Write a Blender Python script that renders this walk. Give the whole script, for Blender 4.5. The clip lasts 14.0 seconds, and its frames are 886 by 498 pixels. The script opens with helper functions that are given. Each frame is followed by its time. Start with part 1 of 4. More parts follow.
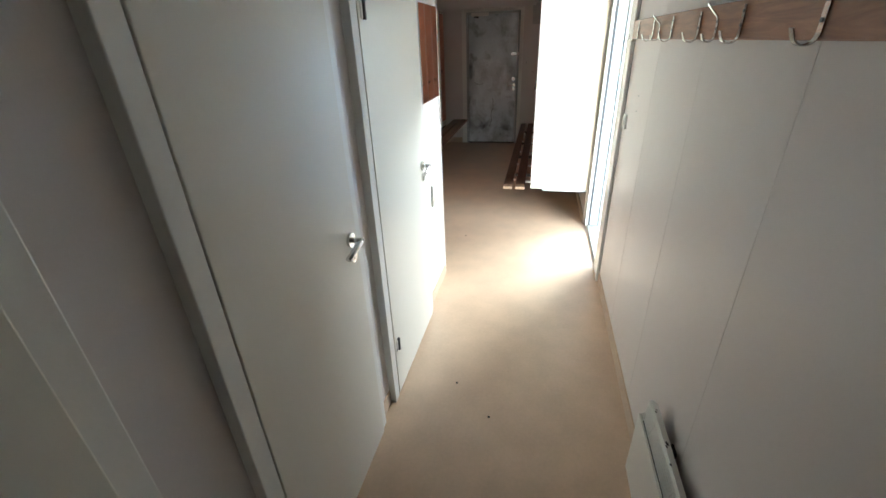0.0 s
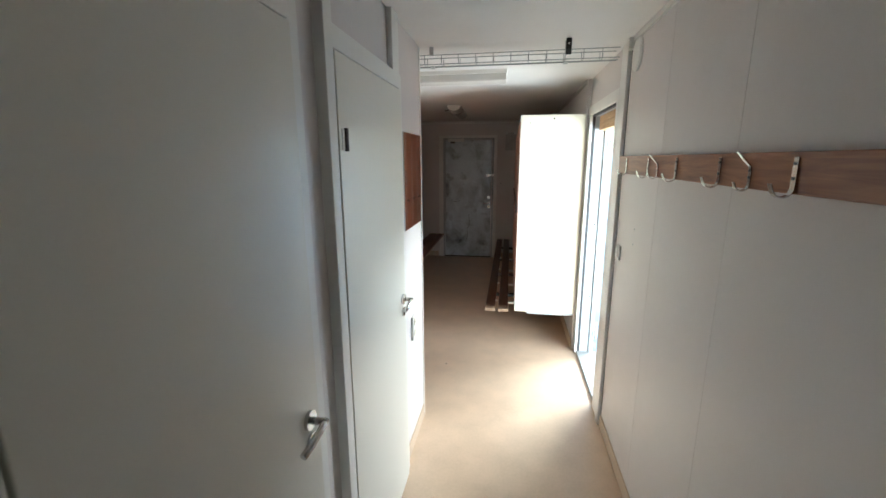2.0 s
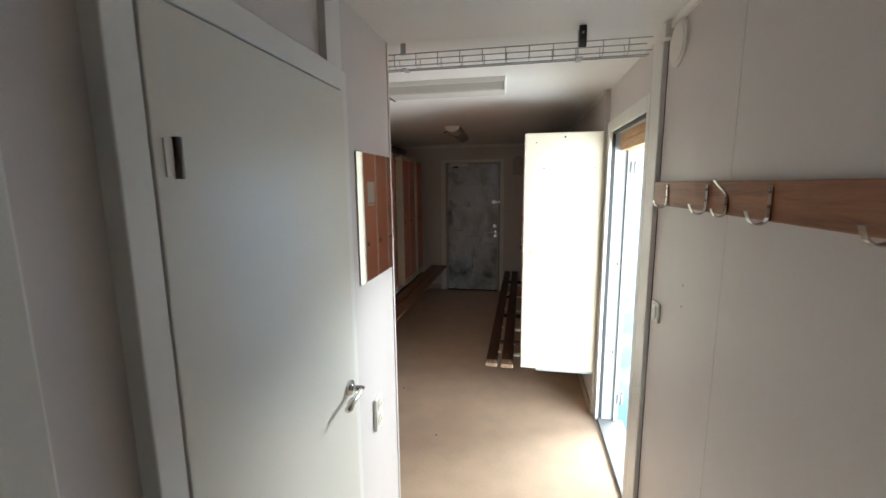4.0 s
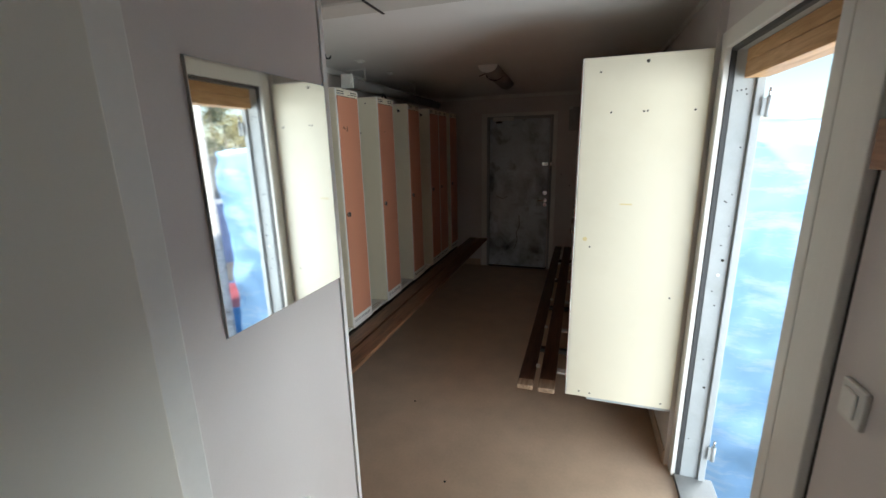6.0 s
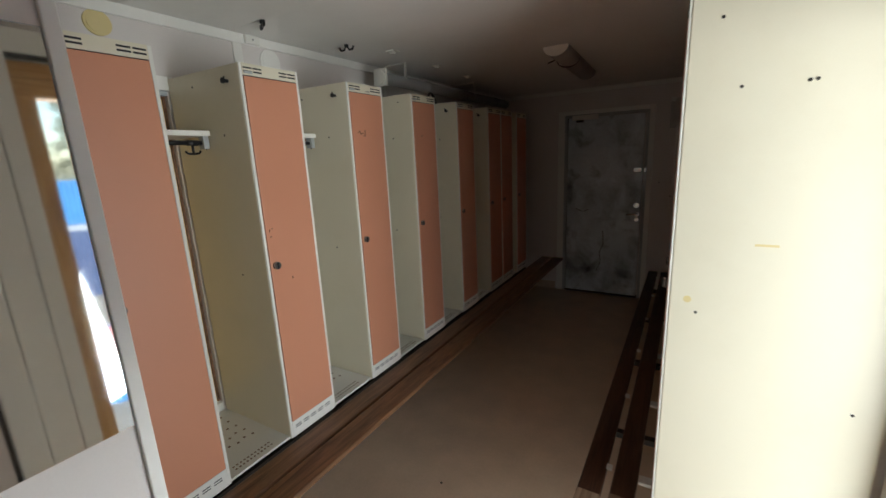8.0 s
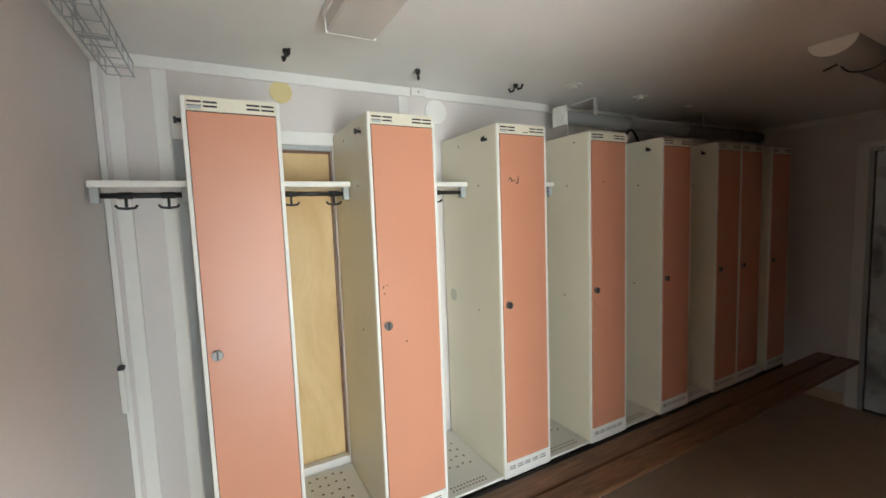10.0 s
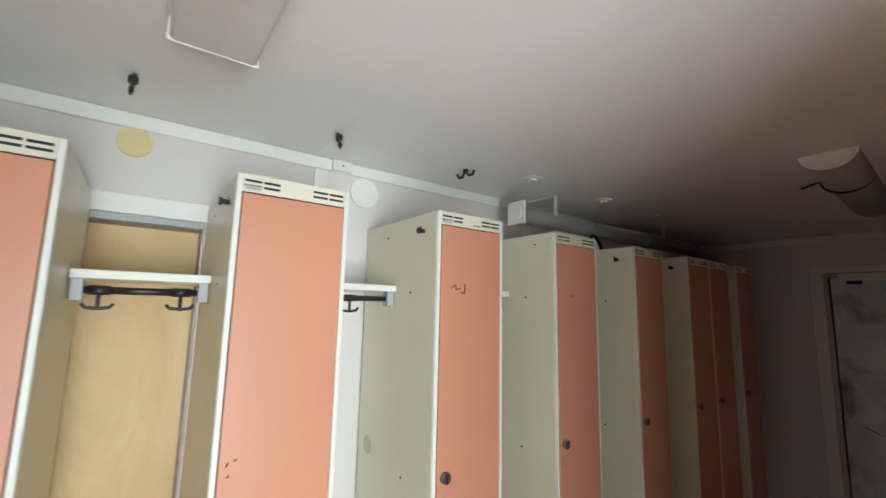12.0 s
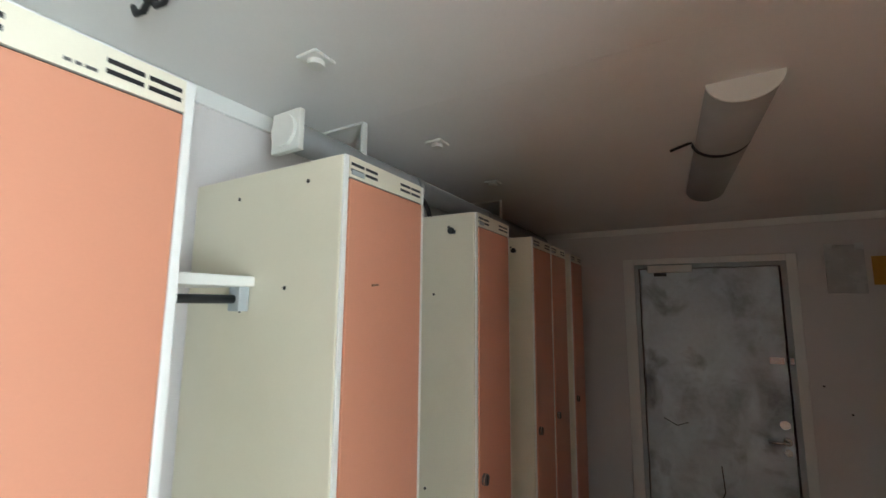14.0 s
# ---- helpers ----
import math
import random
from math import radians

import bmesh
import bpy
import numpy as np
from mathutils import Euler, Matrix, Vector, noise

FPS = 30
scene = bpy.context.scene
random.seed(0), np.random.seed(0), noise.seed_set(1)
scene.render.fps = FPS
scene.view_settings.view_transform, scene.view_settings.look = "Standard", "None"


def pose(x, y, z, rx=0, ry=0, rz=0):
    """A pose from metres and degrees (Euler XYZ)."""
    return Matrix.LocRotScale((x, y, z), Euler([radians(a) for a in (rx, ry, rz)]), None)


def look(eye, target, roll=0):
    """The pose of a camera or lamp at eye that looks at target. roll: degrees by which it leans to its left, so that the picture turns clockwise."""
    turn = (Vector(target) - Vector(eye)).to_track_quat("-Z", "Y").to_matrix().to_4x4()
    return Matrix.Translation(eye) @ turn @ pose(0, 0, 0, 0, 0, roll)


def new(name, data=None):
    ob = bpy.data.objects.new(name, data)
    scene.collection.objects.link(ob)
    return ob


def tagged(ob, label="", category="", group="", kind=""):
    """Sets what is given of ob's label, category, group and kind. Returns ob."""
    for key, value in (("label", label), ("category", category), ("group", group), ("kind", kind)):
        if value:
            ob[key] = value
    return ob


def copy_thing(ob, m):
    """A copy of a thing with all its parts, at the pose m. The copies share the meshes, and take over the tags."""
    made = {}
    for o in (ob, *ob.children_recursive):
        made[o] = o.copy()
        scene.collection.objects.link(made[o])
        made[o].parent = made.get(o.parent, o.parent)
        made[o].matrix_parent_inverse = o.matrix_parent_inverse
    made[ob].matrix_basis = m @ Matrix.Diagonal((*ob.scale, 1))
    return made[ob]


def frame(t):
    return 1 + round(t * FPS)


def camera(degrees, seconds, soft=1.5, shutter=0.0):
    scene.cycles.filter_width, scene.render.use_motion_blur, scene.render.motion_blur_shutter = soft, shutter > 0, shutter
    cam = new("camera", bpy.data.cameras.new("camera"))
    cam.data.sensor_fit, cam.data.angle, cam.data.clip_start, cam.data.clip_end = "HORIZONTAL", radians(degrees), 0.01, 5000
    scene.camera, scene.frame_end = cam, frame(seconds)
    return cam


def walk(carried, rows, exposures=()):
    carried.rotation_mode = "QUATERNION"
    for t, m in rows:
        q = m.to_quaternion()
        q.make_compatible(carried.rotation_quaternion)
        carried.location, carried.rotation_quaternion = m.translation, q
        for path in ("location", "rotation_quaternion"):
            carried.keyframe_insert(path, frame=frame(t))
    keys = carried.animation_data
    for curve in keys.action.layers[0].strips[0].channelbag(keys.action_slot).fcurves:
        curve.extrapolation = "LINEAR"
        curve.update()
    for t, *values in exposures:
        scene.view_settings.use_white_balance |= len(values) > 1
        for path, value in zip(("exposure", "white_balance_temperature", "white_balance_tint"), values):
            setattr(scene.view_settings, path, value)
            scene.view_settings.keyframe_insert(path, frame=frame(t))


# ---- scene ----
cam = camera(94.1, 14.0, shutter=0.25)
PATH = [
    (0, (0.055, -1.327, 1.693), (-0.364, 0.411, 0.797), -2.3),
    (0.5, (-0.006, -1.23, 1.662), (-0.38, 0.581, 0.9), -2.1),
    (1, (-0.035, -1.167, 1.693), (-0.376, 0.692, 1.038), -1.3),
    (1.5, (-0.087, -1.102, 1.733), (-0.397, 0.798, 1.192), -0.5),
    (2, (-0.073, -1.007, 1.749), (-0.384, 0.922, 1.325), -0.2),
    (2.5, (-0.03, -0.838, 1.761), (-0.359, 1.106, 1.431), -0.3),
    (2.7, (-0.011, -0.779, 1.761), (-0.346, 1.171, 1.467), -0.5),
    (4.8, (-0.001, -0.009, 1.761), (-0.45, 1.908, 1.408), -0.8),
    (5, (0.047, 0.092, 1.754), (-0.433, 1.996, 1.375), -1.1),
    (5.5, (0.082, 0.314, 1.732), (-0.462, 2.186, 1.285), -1.2),
    (6, (0.024, 0.544, 1.73), (-0.594, 2.384, 1.25), -1.3),
    (6.5, (-0.017, 0.705, 1.74), (-0.698, 2.521, 1.251), -1.4),
    (7, (0.026, 0.9, 1.735), (-0.718, 2.692, 1.247), -1.6),
    (7.2, (0.063, 0.992, 1.742), (-0.706, 2.776, 1.26), -1.6),
    (9.3, (-0.03, 1.706, 1.69), (-1.579, 2.933, 1.377), -3.4),
    (9.5, (-0.016, 1.768, 1.706), (-1.635, 2.907, 1.419), -2.9),
    (10, (0.016, 1.876, 1.725), (-1.737, 2.824, 1.552), -2.1),
    (10.5, (-0.012, 1.947, 1.737), (-1.819, 2.803, 1.702), -1.0),
    (11, (-0.121, 2.025, 1.755), (-1.905, 2.922, 1.859), 0.0),
    (11.5, (-0.303, 2.113, 1.779), (-2.012, 3.129, 1.995), 0.7),
    (12, (-0.431, 2.229, 1.807), (-2.033, 3.396, 2.079), 1.3),
    (12.5, (-0.542, 2.448, 1.821), (-2.008, 3.772, 2.137), 1.3),
    (13, (-0.661, 2.618, 1.815), (-1.952, 4.108, 2.147), 0.6),
    (13.5, (-0.804, 2.8, 1.814), (-1.949, 4.408, 2.137), 0.6),
    (14, (-0.935, 2.983, 1.822), (-1.934, 4.696, 2.081), 0.5),
]
EXPOSURES = [(0, 2.85, 6100, 3), (2.5, 2.35, 6050, 3), (5, 1.76, 6500, 8), (6, 1.16, 6350, 7), (6.5, 0.98, 6400, 5), (7.2, 0.85, 6600, 6), (9.5, 2.15, 6650, 7), (10.5, 2.1, 6400, 4), (12, 2.2, 6250, 3), (13, 2.5, 6300, 3), (14, 2.9, 5950, 2)]
walk(cam, [(t, look(eye, target, roll)) for t, eye, target, roll in PATH], EXPOSURES)

# ---- world and large lights ----
world = bpy.data.worlds.new("sky")
scene.world = world
world.use_nodes = True
wn = world.node_tree
sky = wn.nodes.new("ShaderNodeTexSky")
sky.sky_type = "NISHITA"
sky.sun_disc = False
sky.sun_elevation = radians(38)
sky.sun_rotation = radians(238)
wn.links.new(sky.outputs["Color"], wn.nodes["Background"].inputs["Color"])
wn.nodes["Background"].inputs["Strength"].default_value = 0.10


def lamp(name, kind, energy, m, color=(1, 1, 1)):
    data = bpy.data.lights.new(name, kind)
    data.energy, data.color = energy, color
    ob = new(name, data)
    ob.matrix_world = m
    return data


sun = lamp("sun", "SUN", 2.8, look((-8, -5, 8), (0, 0, 0)), (1, 0.95, 0.88))
sun.angle = radians(2)
SKY = (0.90, 0.96, 1.0)
door_light = lamp("doorway_sky_light", "AREA", 270, look((4.2, 5.4, 3.7), (0.2, 1.6, 1.0)), SKY)
door_light.shape, door_light.size, door_light.size_y = "RECTANGLE", 3.4, 0.9
side_light = lamp("doorway_side_light", "AREA", 115, look((2.55, 1.1, 0.9), (0.5, 2.15, 1.45)), SKY)
side_light.shape, side_light.size, side_light.size_y = "RECTANGLE", 3.6, 2.4


# ---- materials ----
def mat(name, color, rough=0.5, metal=0.0, var=0.06, scale=3.0, grain=60.0, bump=0.05, dirt=None, dirt_amount=0.0, dirt_scale=2.0, spec=0.5, stretch=None):
    """Base colour with soft blotches, fine grain, uneven gloss, relief and optional dirt."""
    m = bpy.data.materials.new(name)
    m.use_nodes = True
    nt = m.node_tree
    b = nt.nodes["Principled BSDF"]
    co = nt.nodes.new("ShaderNodeNewGeometry")
    n1, n2 = nt.nodes.new("ShaderNodeTexNoise"), nt.nodes.new("ShaderNodeTexNoise")
    n1.inputs["Scale"].default_value, n2.inputs["Scale"].default_value = scale, grain
    n1.inputs["Detail"].default_value = 5
    for n in (n1, n2):
        nt.links.new(co.outputs["Position"], n.inputs["Vector"])
    add = nt.nodes.new("ShaderNodeMath")
    add.operation = "MULTIPLY_ADD"
    nt.links.new(n2.outputs["Fac"], add.inputs[0])
    add.inputs[1].default_value = 0.35
    nt.links.new(n1.outputs["Fac"], add.inputs[2])
    mr = nt.nodes.new("ShaderNodeMapRange")
    nt.links.new(add.outputs[0], mr.inputs["Value"])
    mr.inputs["From Min"].default_value, mr.inputs["From Max"].default_value = 0.35, 1.0
    mr.inputs["To Min"].default_value, mr.inputs["To Max"].default_value = 1 - var, 1 + var
    hsv = nt.nodes.new("ShaderNodeHueSaturation")
    hsv.inputs["Color"].default_value = (*color, 1)
    nt.links.new(mr.outputs[0], hsv.inputs["Value"])
    out = hsv.outputs[0]
    if dirt:
        n3 = nt.nodes.new("ShaderNodeTexNoise")
        n3.inputs["Scale"].default_value, n3.inputs["Detail"].default_value = dirt_scale, 8
        n3.inputs["Roughness"].default_value = 0.68
        if stretch:
            mp = nt.nodes.new("ShaderNodeMapping")
            mp.inputs["Scale"].default_value = stretch
            nt.links.new(co.outputs["Position"], mp.inputs["Vector"])
            nt.links.new(mp.outputs[0], n3.inputs["Vector"])
        else:
            nt.links.new(co.outputs["Position"], n3.inputs["Vector"])
        r = nt.nodes.new("ShaderNodeMapRange")
        nt.links.new(n3.outputs["Fac"], r.inputs["Value"])
        r.inputs["From Min"].default_value, r.inputs["From Max"].default_value = 0.5, 0.72
        r.inputs["To Max"].default_value = dirt_amount
        mx = nt.nodes.new("ShaderNodeMix")
        mx.data_type = "RGBA"
        nt.links.new(r.outputs[0], mx.inputs["Factor"])
        nt.links.new(out, mx.inputs["A"])
        mx.inputs["B"].default_value = (*dirt, 1)
        out = mx.outputs["Result"]
    nt.links.new(out, b.inputs["Base Color"])
    rr = nt.nodes.new("ShaderNodeMapRange")
    nt.links.new(n1.outputs["Fac"], rr.inputs["Value"])
    rr.inputs["To Min"].default_value, rr.inputs["To Max"].default_value = max(rough - 0.1, 0.02), min(rough + 0.1, 1)
    nt.links.new(rr.outputs[0], b.inputs["Roughness"])
    b.inputs["Metallic"].default_value = metal
    b.inputs["Specular IOR Level"].default_value = spec
    if bump:
        bp = nt.nodes.new("ShaderNodeBump")
        bp.inputs["Strength"].default_value, bp.inputs["Distance"].default_value = bump, 0.01
        nt.links.new(add.outputs[0], bp.inputs["Height"])
        nt.links.new(bp.outputs[0], b.inputs["Normal"])
    return m


def wood(name, dark, light, axis=1, rough=0.45, stretch=14.0, rings=5.0):
    """Timber with grain running along the given axis."""
    m = bpy.data.materials.new(name)
    m.use_nodes = True
    nt = m.node_tree
    b = nt.nodes["Principled BSDF"]
    co = nt.nodes.new("ShaderNodeNewGeometry")
    info = nt.nodes.new("ShaderNodeObjectInfo")
    mp = nt.nodes.new("ShaderNodeMapping")
    sc = [stretch, stretch, stretch]
    sc[axis] = 1.1
    mp.inputs["Scale"].default_value = sc
    nt.links.new(co.outputs["Position"], mp.inputs["Vector"])
    sh = nt.nodes.new("ShaderNodeVectorMath")
    sh.operation = "ADD"
    nt.links.new(mp.outputs[0], sh.inputs[0])
    mul = nt.nodes.new("ShaderNodeMath")
    mul.operation = "MULTIPLY"
    mul.inputs[1].default_value = 9
    nt.links.new(info.outputs["Random"], mul.inputs[0])
    nt.links.new(mul.outputs[0], sh.inputs[1])
    w = nt.nodes.new("ShaderNodeTexNoise")
    w.inputs["Scale"].default_value, w.inputs["Detail"].default_value = rings * 0.5, 9
    w.inputs["Roughness"].default_value, w.inputs["Distortion"].default_value = 0.62, 1.4
    nt.links.new(sh.outputs[0], w.inputs["Vector"])
    cr = nt.nodes.new("ShaderNodeValToRGB")
    cr.color_ramp.elements[0].position, cr.color_ramp.elements[0].color = 0.3, (*dark, 1)
    cr.color_ramp.elements[1].position, cr.color_ramp.elements[1].color = 0.68, (*light, 1)
    nt.links.new(w.outputs["Fac"], cr.inputs[0])
    nt.links.new(cr.outputs[0], b.inputs["Base Color"])
    b.inputs["Roughness"].default_value = rough
    bp = nt.nodes.new("ShaderNodeBump")
    bp.inputs["Strength"].default_value, bp.inputs["Distance"].default_value = 0.15, 0.004
    nt.links.new(w.outputs["Fac"], bp.inputs["Height"])
    nt.links.new(bp.outputs[0], b.inputs["Normal"])
    return m


M_WALL = mat("wall_vinyl", (0.73, 0.685, 0.66), 0.42, var=0.05, scale=1.3, grain=220, bump=0.03, dirt=(0.52, 0.46, 0.40), dirt_amount=0.16, dirt_scale=1.4)
M_CEIL = mat("ceiling_paint", (0.83, 0.82, 0.80), 0.6, var=0.04, scale=1.0, grain=150, bump=0.03, dirt=(0.60, 0.57, 0.53), dirt_amount=0.22, dirt_scale=0.9)
M_TRIM = mat("trim_paint", (0.84, 0.83, 0.79), 0.4, var=0.04, scale=4, bump=0.04)
M_DOOR = mat("door_paint", (0.79, 0.765, 0.685), 0.34, var=0.03, scale=1.6, grain=300, bump=0.02)
M_FLOOR = mat("floor_vinyl", (0.60, 0.44, 0.31), 0.33, var=0.13, scale=5.0, grain=60, bump=0.01)
M_SKIRT = mat("skirting", (0.56, 0.43, 0.31), 0.5, var=0.1, scale=6)
M_CREAM = mat("locker_enamel", (0.77, 0.72, 0.575), 0.33, var=0.04, scale=2, grain=260, bump=0.02, dirt=(0.58, 0.52, 0.36), dirt_amount=0.16, dirt_scale=2.4)
M_SALMON = mat("locker_door_salmon", (0.62, 0.275, 0.17), 0.38, var=0.04, scale=2.0, grain=260, bump=0.03)
M_WHITE = mat("white_plastic", (0.8, 0.79, 0.74), 0.35, var=0.03, scale=5, bump=0.0)
M_BLACK = mat("black_plastic", (0.015, 0.015, 0.017), 0.4, var=0.1, bump=0.0)
M_DARK = mat("dark_gap", (0.03, 0.026, 0.022), 0.8, var=0.2)
M_GALV = mat("galvanised_steel", (0.42, 0.45, 0.46), 0.5, 0.08, var=0.10, scale=9, grain=120, dirt=(0.30, 0.32, 0.31), dirt_amount=0.45, dirt_scale=6)
M_DUCT = mat("grey_duct", (0.30, 0.30, 0.29), 0.6, 0.2, var=0.1)
M_CHROME = mat("chrome", (0.62, 0.61, 0.59), 0.2, 1.0, var=0.05, bump=0.0)
M_KNOB = mat("knob_steel", (0.14, 0.135, 0.13), 0.35, 0.7, var=0.1, bump=0.0)
def worn_steel():
    """Galvanised door sheet: pale bluish bloom, grey wipe marks, dark greasy smears and fine scratches."""
    m = mat("worn_steel_door", (0.52, 0.58, 0.61), 0.4, 0.2, var=0.2, scale=2.6, grain=30, bump=0.03, dirt=(0.12, 0.12, 0.12), dirt_amount=0.85, dirt_scale=1.1, stretch=(1.0, 1.0, 1.35))
    nt = m.node_tree
    b = nt.nodes["Principled BSDF"]
    co = nt.nodes.new("ShaderNodeNewGeometry")
    src = b.inputs["Base Color"].links[0].from_socket
    for tone, sc, lo, hi, amount, stretch in (((0.74, 0.82, 0.86), 3.0, 0.5, 0.72, 0.8, (1.4, 1.0, 0.8)), ((0.035, 0.033, 0.032), 4.2, 0.54, 0.76, 0.9, (1.0, 1.0, 0.9))):
        mp, n, mr, mx = (nt.nodes.new("ShaderNode" + k) for k in ("Mapping", "TexNoise", "MapRange", "Mix"))
        mp.inputs["Scale"].default_value = stretch
        mp.inputs["Location"].default_value = (sc, 0.3, sc * 0.7)
        nt.links.new(co.outputs["Position"], mp.inputs["Vector"])
        nt.links.new(mp.outputs[0], n.inputs["Vector"])
        n.inputs["Scale"].default_value, n.inputs["Detail"].default_value, n.inputs["Distortion"].default_value = sc, 6, 0.6
        nt.links.new(n.outputs["Fac"], mr.inputs["Value"])
        mr.inputs["From Min"].default_value, mr.inputs["From Max"].default_value, mr.inputs["To Max"].default_value = lo, hi, amount
        mx.data_type = "RGBA"
        nt.links.new(mr.outputs[0], mx.inputs["Factor"])
        nt.links.new(src, mx.inputs["A"])
        mx.inputs["B"].default_value = (*tone, 1)
        src = mx.outputs["Result"]
    nt.links.new(src, b.inputs["Base Color"])
    return m


M_STEEL = worn_steel()
M_GASKET = mat("rubber_gasket", (0.05, 0.052, 0.055), 0.6)
M_BENCH = wood("stained_pine", (0.085, 0.038, 0.018), (0.27, 0.135, 0.068), 1, 0.4)
M_RACK = wood("rack_pine", (0.17, 0.055, 0.021), (0.38, 0.155, 0.066), 1, 0.4)
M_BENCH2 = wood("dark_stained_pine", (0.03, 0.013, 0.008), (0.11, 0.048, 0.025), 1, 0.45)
M_WORN = wood("worn_bare_pine", (0.16, 0.085, 0.045), (0.42, 0.29, 0.19), 1, 0.6)
M_PINE = wood("raw_pine", (0.45, 0.24, 0.09), (0.68, 0.42, 0.2), 1, 0.55)
M_PLY = wood("birch_plywood", (0.58, 0.37, 0.15), (0.72, 0.52, 0.26), 2, 0.5, 2.6, 3.0)
M_YELLOW = mat("yellowed_plastic", (0.72, 0.60, 0.30), 0.5, var=0.05)
M_BLUE = mat("blue_plastic", (0.03, 0.16, 0.5), 0.35, var=0.05)
M_AMBER = mat("amber_card", (0.6, 0.32, 0.03), 0.5)
M_PAPER = mat("paper", (0.75, 0.75, 0.73), 0.7, var=0.03)
M_FILM = mat("clear_pocket", (0.55, 0.54, 0.52), 0.25, var=0.12, scale=12)
M_TARP = mat("blue_tarpaulin", (0.30, 0.52, 0.80), 0.45, var=0.12, scale=1.6, grain=8, bump=0.2, dirt=(0.64, 0.75, 0.88), dirt_amount=0.9, dirt_scale=1.5, stretch=(0.8, 0.8, 3.0))
# container paints kept paler, with outdoor haze and glare put into the colour
M_RED = mat("red_container_paint", (0.56, 0.13, 0.14), 0.5, var=0.15, scale=2)
M_CBLUE = mat("blue_container_paint", (0.06, 0.24, 0.56), 0.5, var=0.15, scale=2)
M_NAVY = mat("navy_container_paint", (0.08, 0.12, 0.25), 0.5, var=0.15, scale=2)
M_GROOF = mat("pale_roof_sheet", (0.62, 0.65, 0.68), 0.5, var=0.1)
M_GRAVEL = mat("gravel", (0.22, 0.21, 0.19), 0.9, var=0.3, scale=0.6, grain=9, bump=0.4)
M_BARK = mat("pale_bark", (0.42, 0.38, 0.32), 0.8, var=0.3, scale=4)
# foliage lightened in its base colour to imitate haze and glare
M_LEAF = mat("autumn_leaves", (0.48, 0.44, 0.22), 0.6, var=0.5, scale=0.5, grain=3)
M_LEAFD = mat("spruce_needles", (0.20, 0.23, 0.16), 0.7, var=0.4, scale=0.5, grain=3)
M_DIFF = mat("lamp_diffuser", (0.62, 0.60, 0.56), 0.6, var=0.05, scale=6, bump=0.02)
M_DIFF2 = mat("dirty_lamp_cover", (0.34, 0.33, 0.31), 0.35, var=0.08, scale=5, bump=0.02)
M_MIRROR = mat("mirror_glass", (0.86, 0.88, 0.87), 0.01, 1.0, var=0.0, bump=0.0)
M_MIRROR.node_tree.nodes["Principled BSDF"].inputs["Roughness"].links[0].from_node.inputs["To Max"].default_value = 0.05


# ---- mesh helpers ----
def box(bm, x0, y0, z0, x1, y1, z1, bevel=0.0):
    vs = [bm.verts.new(p) for p in ((x0, y0, z0), (x1, y0, z0), (x1, y1, z0), (x0, y1, z0), (x0, y0, z1), (x1, y0, z1), (x1, y1, z1), (x0, y1, z1))]
    fs = [bm.faces.new([vs[i] for i in q]) for q in ((3, 2, 1, 0), (4, 5, 6, 7), (0, 1, 5, 4), (1, 2, 6, 5), (2, 3, 7, 6), (3, 0, 4, 7))]
    if bevel:
        es = {e for f in fs for e in f.edges}
        bmesh.ops.bevel(bm, geom=list(es), offset=bevel, segments=2, affect="EDGES", profile=0.5)
    return bm


def boxes(*bs, bevel=0.0):
    bm = bmesh.new()
    for b in bs:
        box(bm, *b, bevel=bevel)
    return bm


def tube(bm, pts, r, seg=8, caps=True):
    """A round rod along the points."""
    pts = [Vector(p) for p in pts]
    rings = []
    up = Vector((0.13, 0.37, 0.92))
    for i, p in enumerate(pts):
        d = (pts[min(i + 1, len(pts) - 1)] - pts[max(i - 1, 0)]).normalized()
        a = d.cross(up)
        a = (a if a.length > 0.05 else d.cross(Vector((1, 0, 0)))).normalized()
        c = d.cross(a)
        rings.append([bm.verts.new(p + r * (math.cos(2 * math.pi * k / seg) * a + math.sin(2 * math.pi * k / seg) * c)) for k in range(seg)])
    for r0, r1 in zip(rings, rings[1:]):
        for k in range(seg):
            bm.faces.new((r0[k], r0[(k + 1) % seg], r1[(k + 1) % seg], r1[k]))
    if caps:
        bm.faces.new(rings[0][::-1])
        bm.faces.new(rings[-1])
    return bm


def disc(bm, c, axis, r, depth, seg=28):
    """A round plate of the given depth, centred on c, facing along axis."""
    a = Vector(axis).normalized()
    c = Vector(c)
    return tube(bm, [c - a * depth / 2, c + a * depth / 2], r, seg)


def put(ob_name, bm, material, parent=None, label="", smooth=False):
    bmesh.ops.recalc_face_normals(bm, faces=bm.faces)
    me = bpy.data.meshes.new(ob_name)
    bm.to_mesh(me)
    bm.free()
    me.materials.append(material)
    if smooth:
        for p in me.polygons:
            p.use_smooth = len(p.vertices) == 4
    ob = new(ob_name, me)
    if parent:
        ob.parent = parent
        ob.matrix_parent_inverse = Matrix.Translation(-Vector(parent.location)) if parent.type == "EMPTY" else Matrix()
        if parent.type != "EMPTY" and parent.parent:
            ob.matrix_parent_inverse = Matrix()
    if label:
        tagged(ob, label)
    return ob


def part(name, bm, material, parent, label="", smooth=False):
    return put(name, bm, material, parent, label, smooth)


def thing(name, at, label, category, group="", kind=""):
    ob = new(name)
    ob.empty_display_size = 0.05
    ob.location = at
    return tagged(ob, label, category, group, kind)


def structure(name, bm, material, label, category):
    return tagged(put(name, bm, material), label, category, "", "structure")


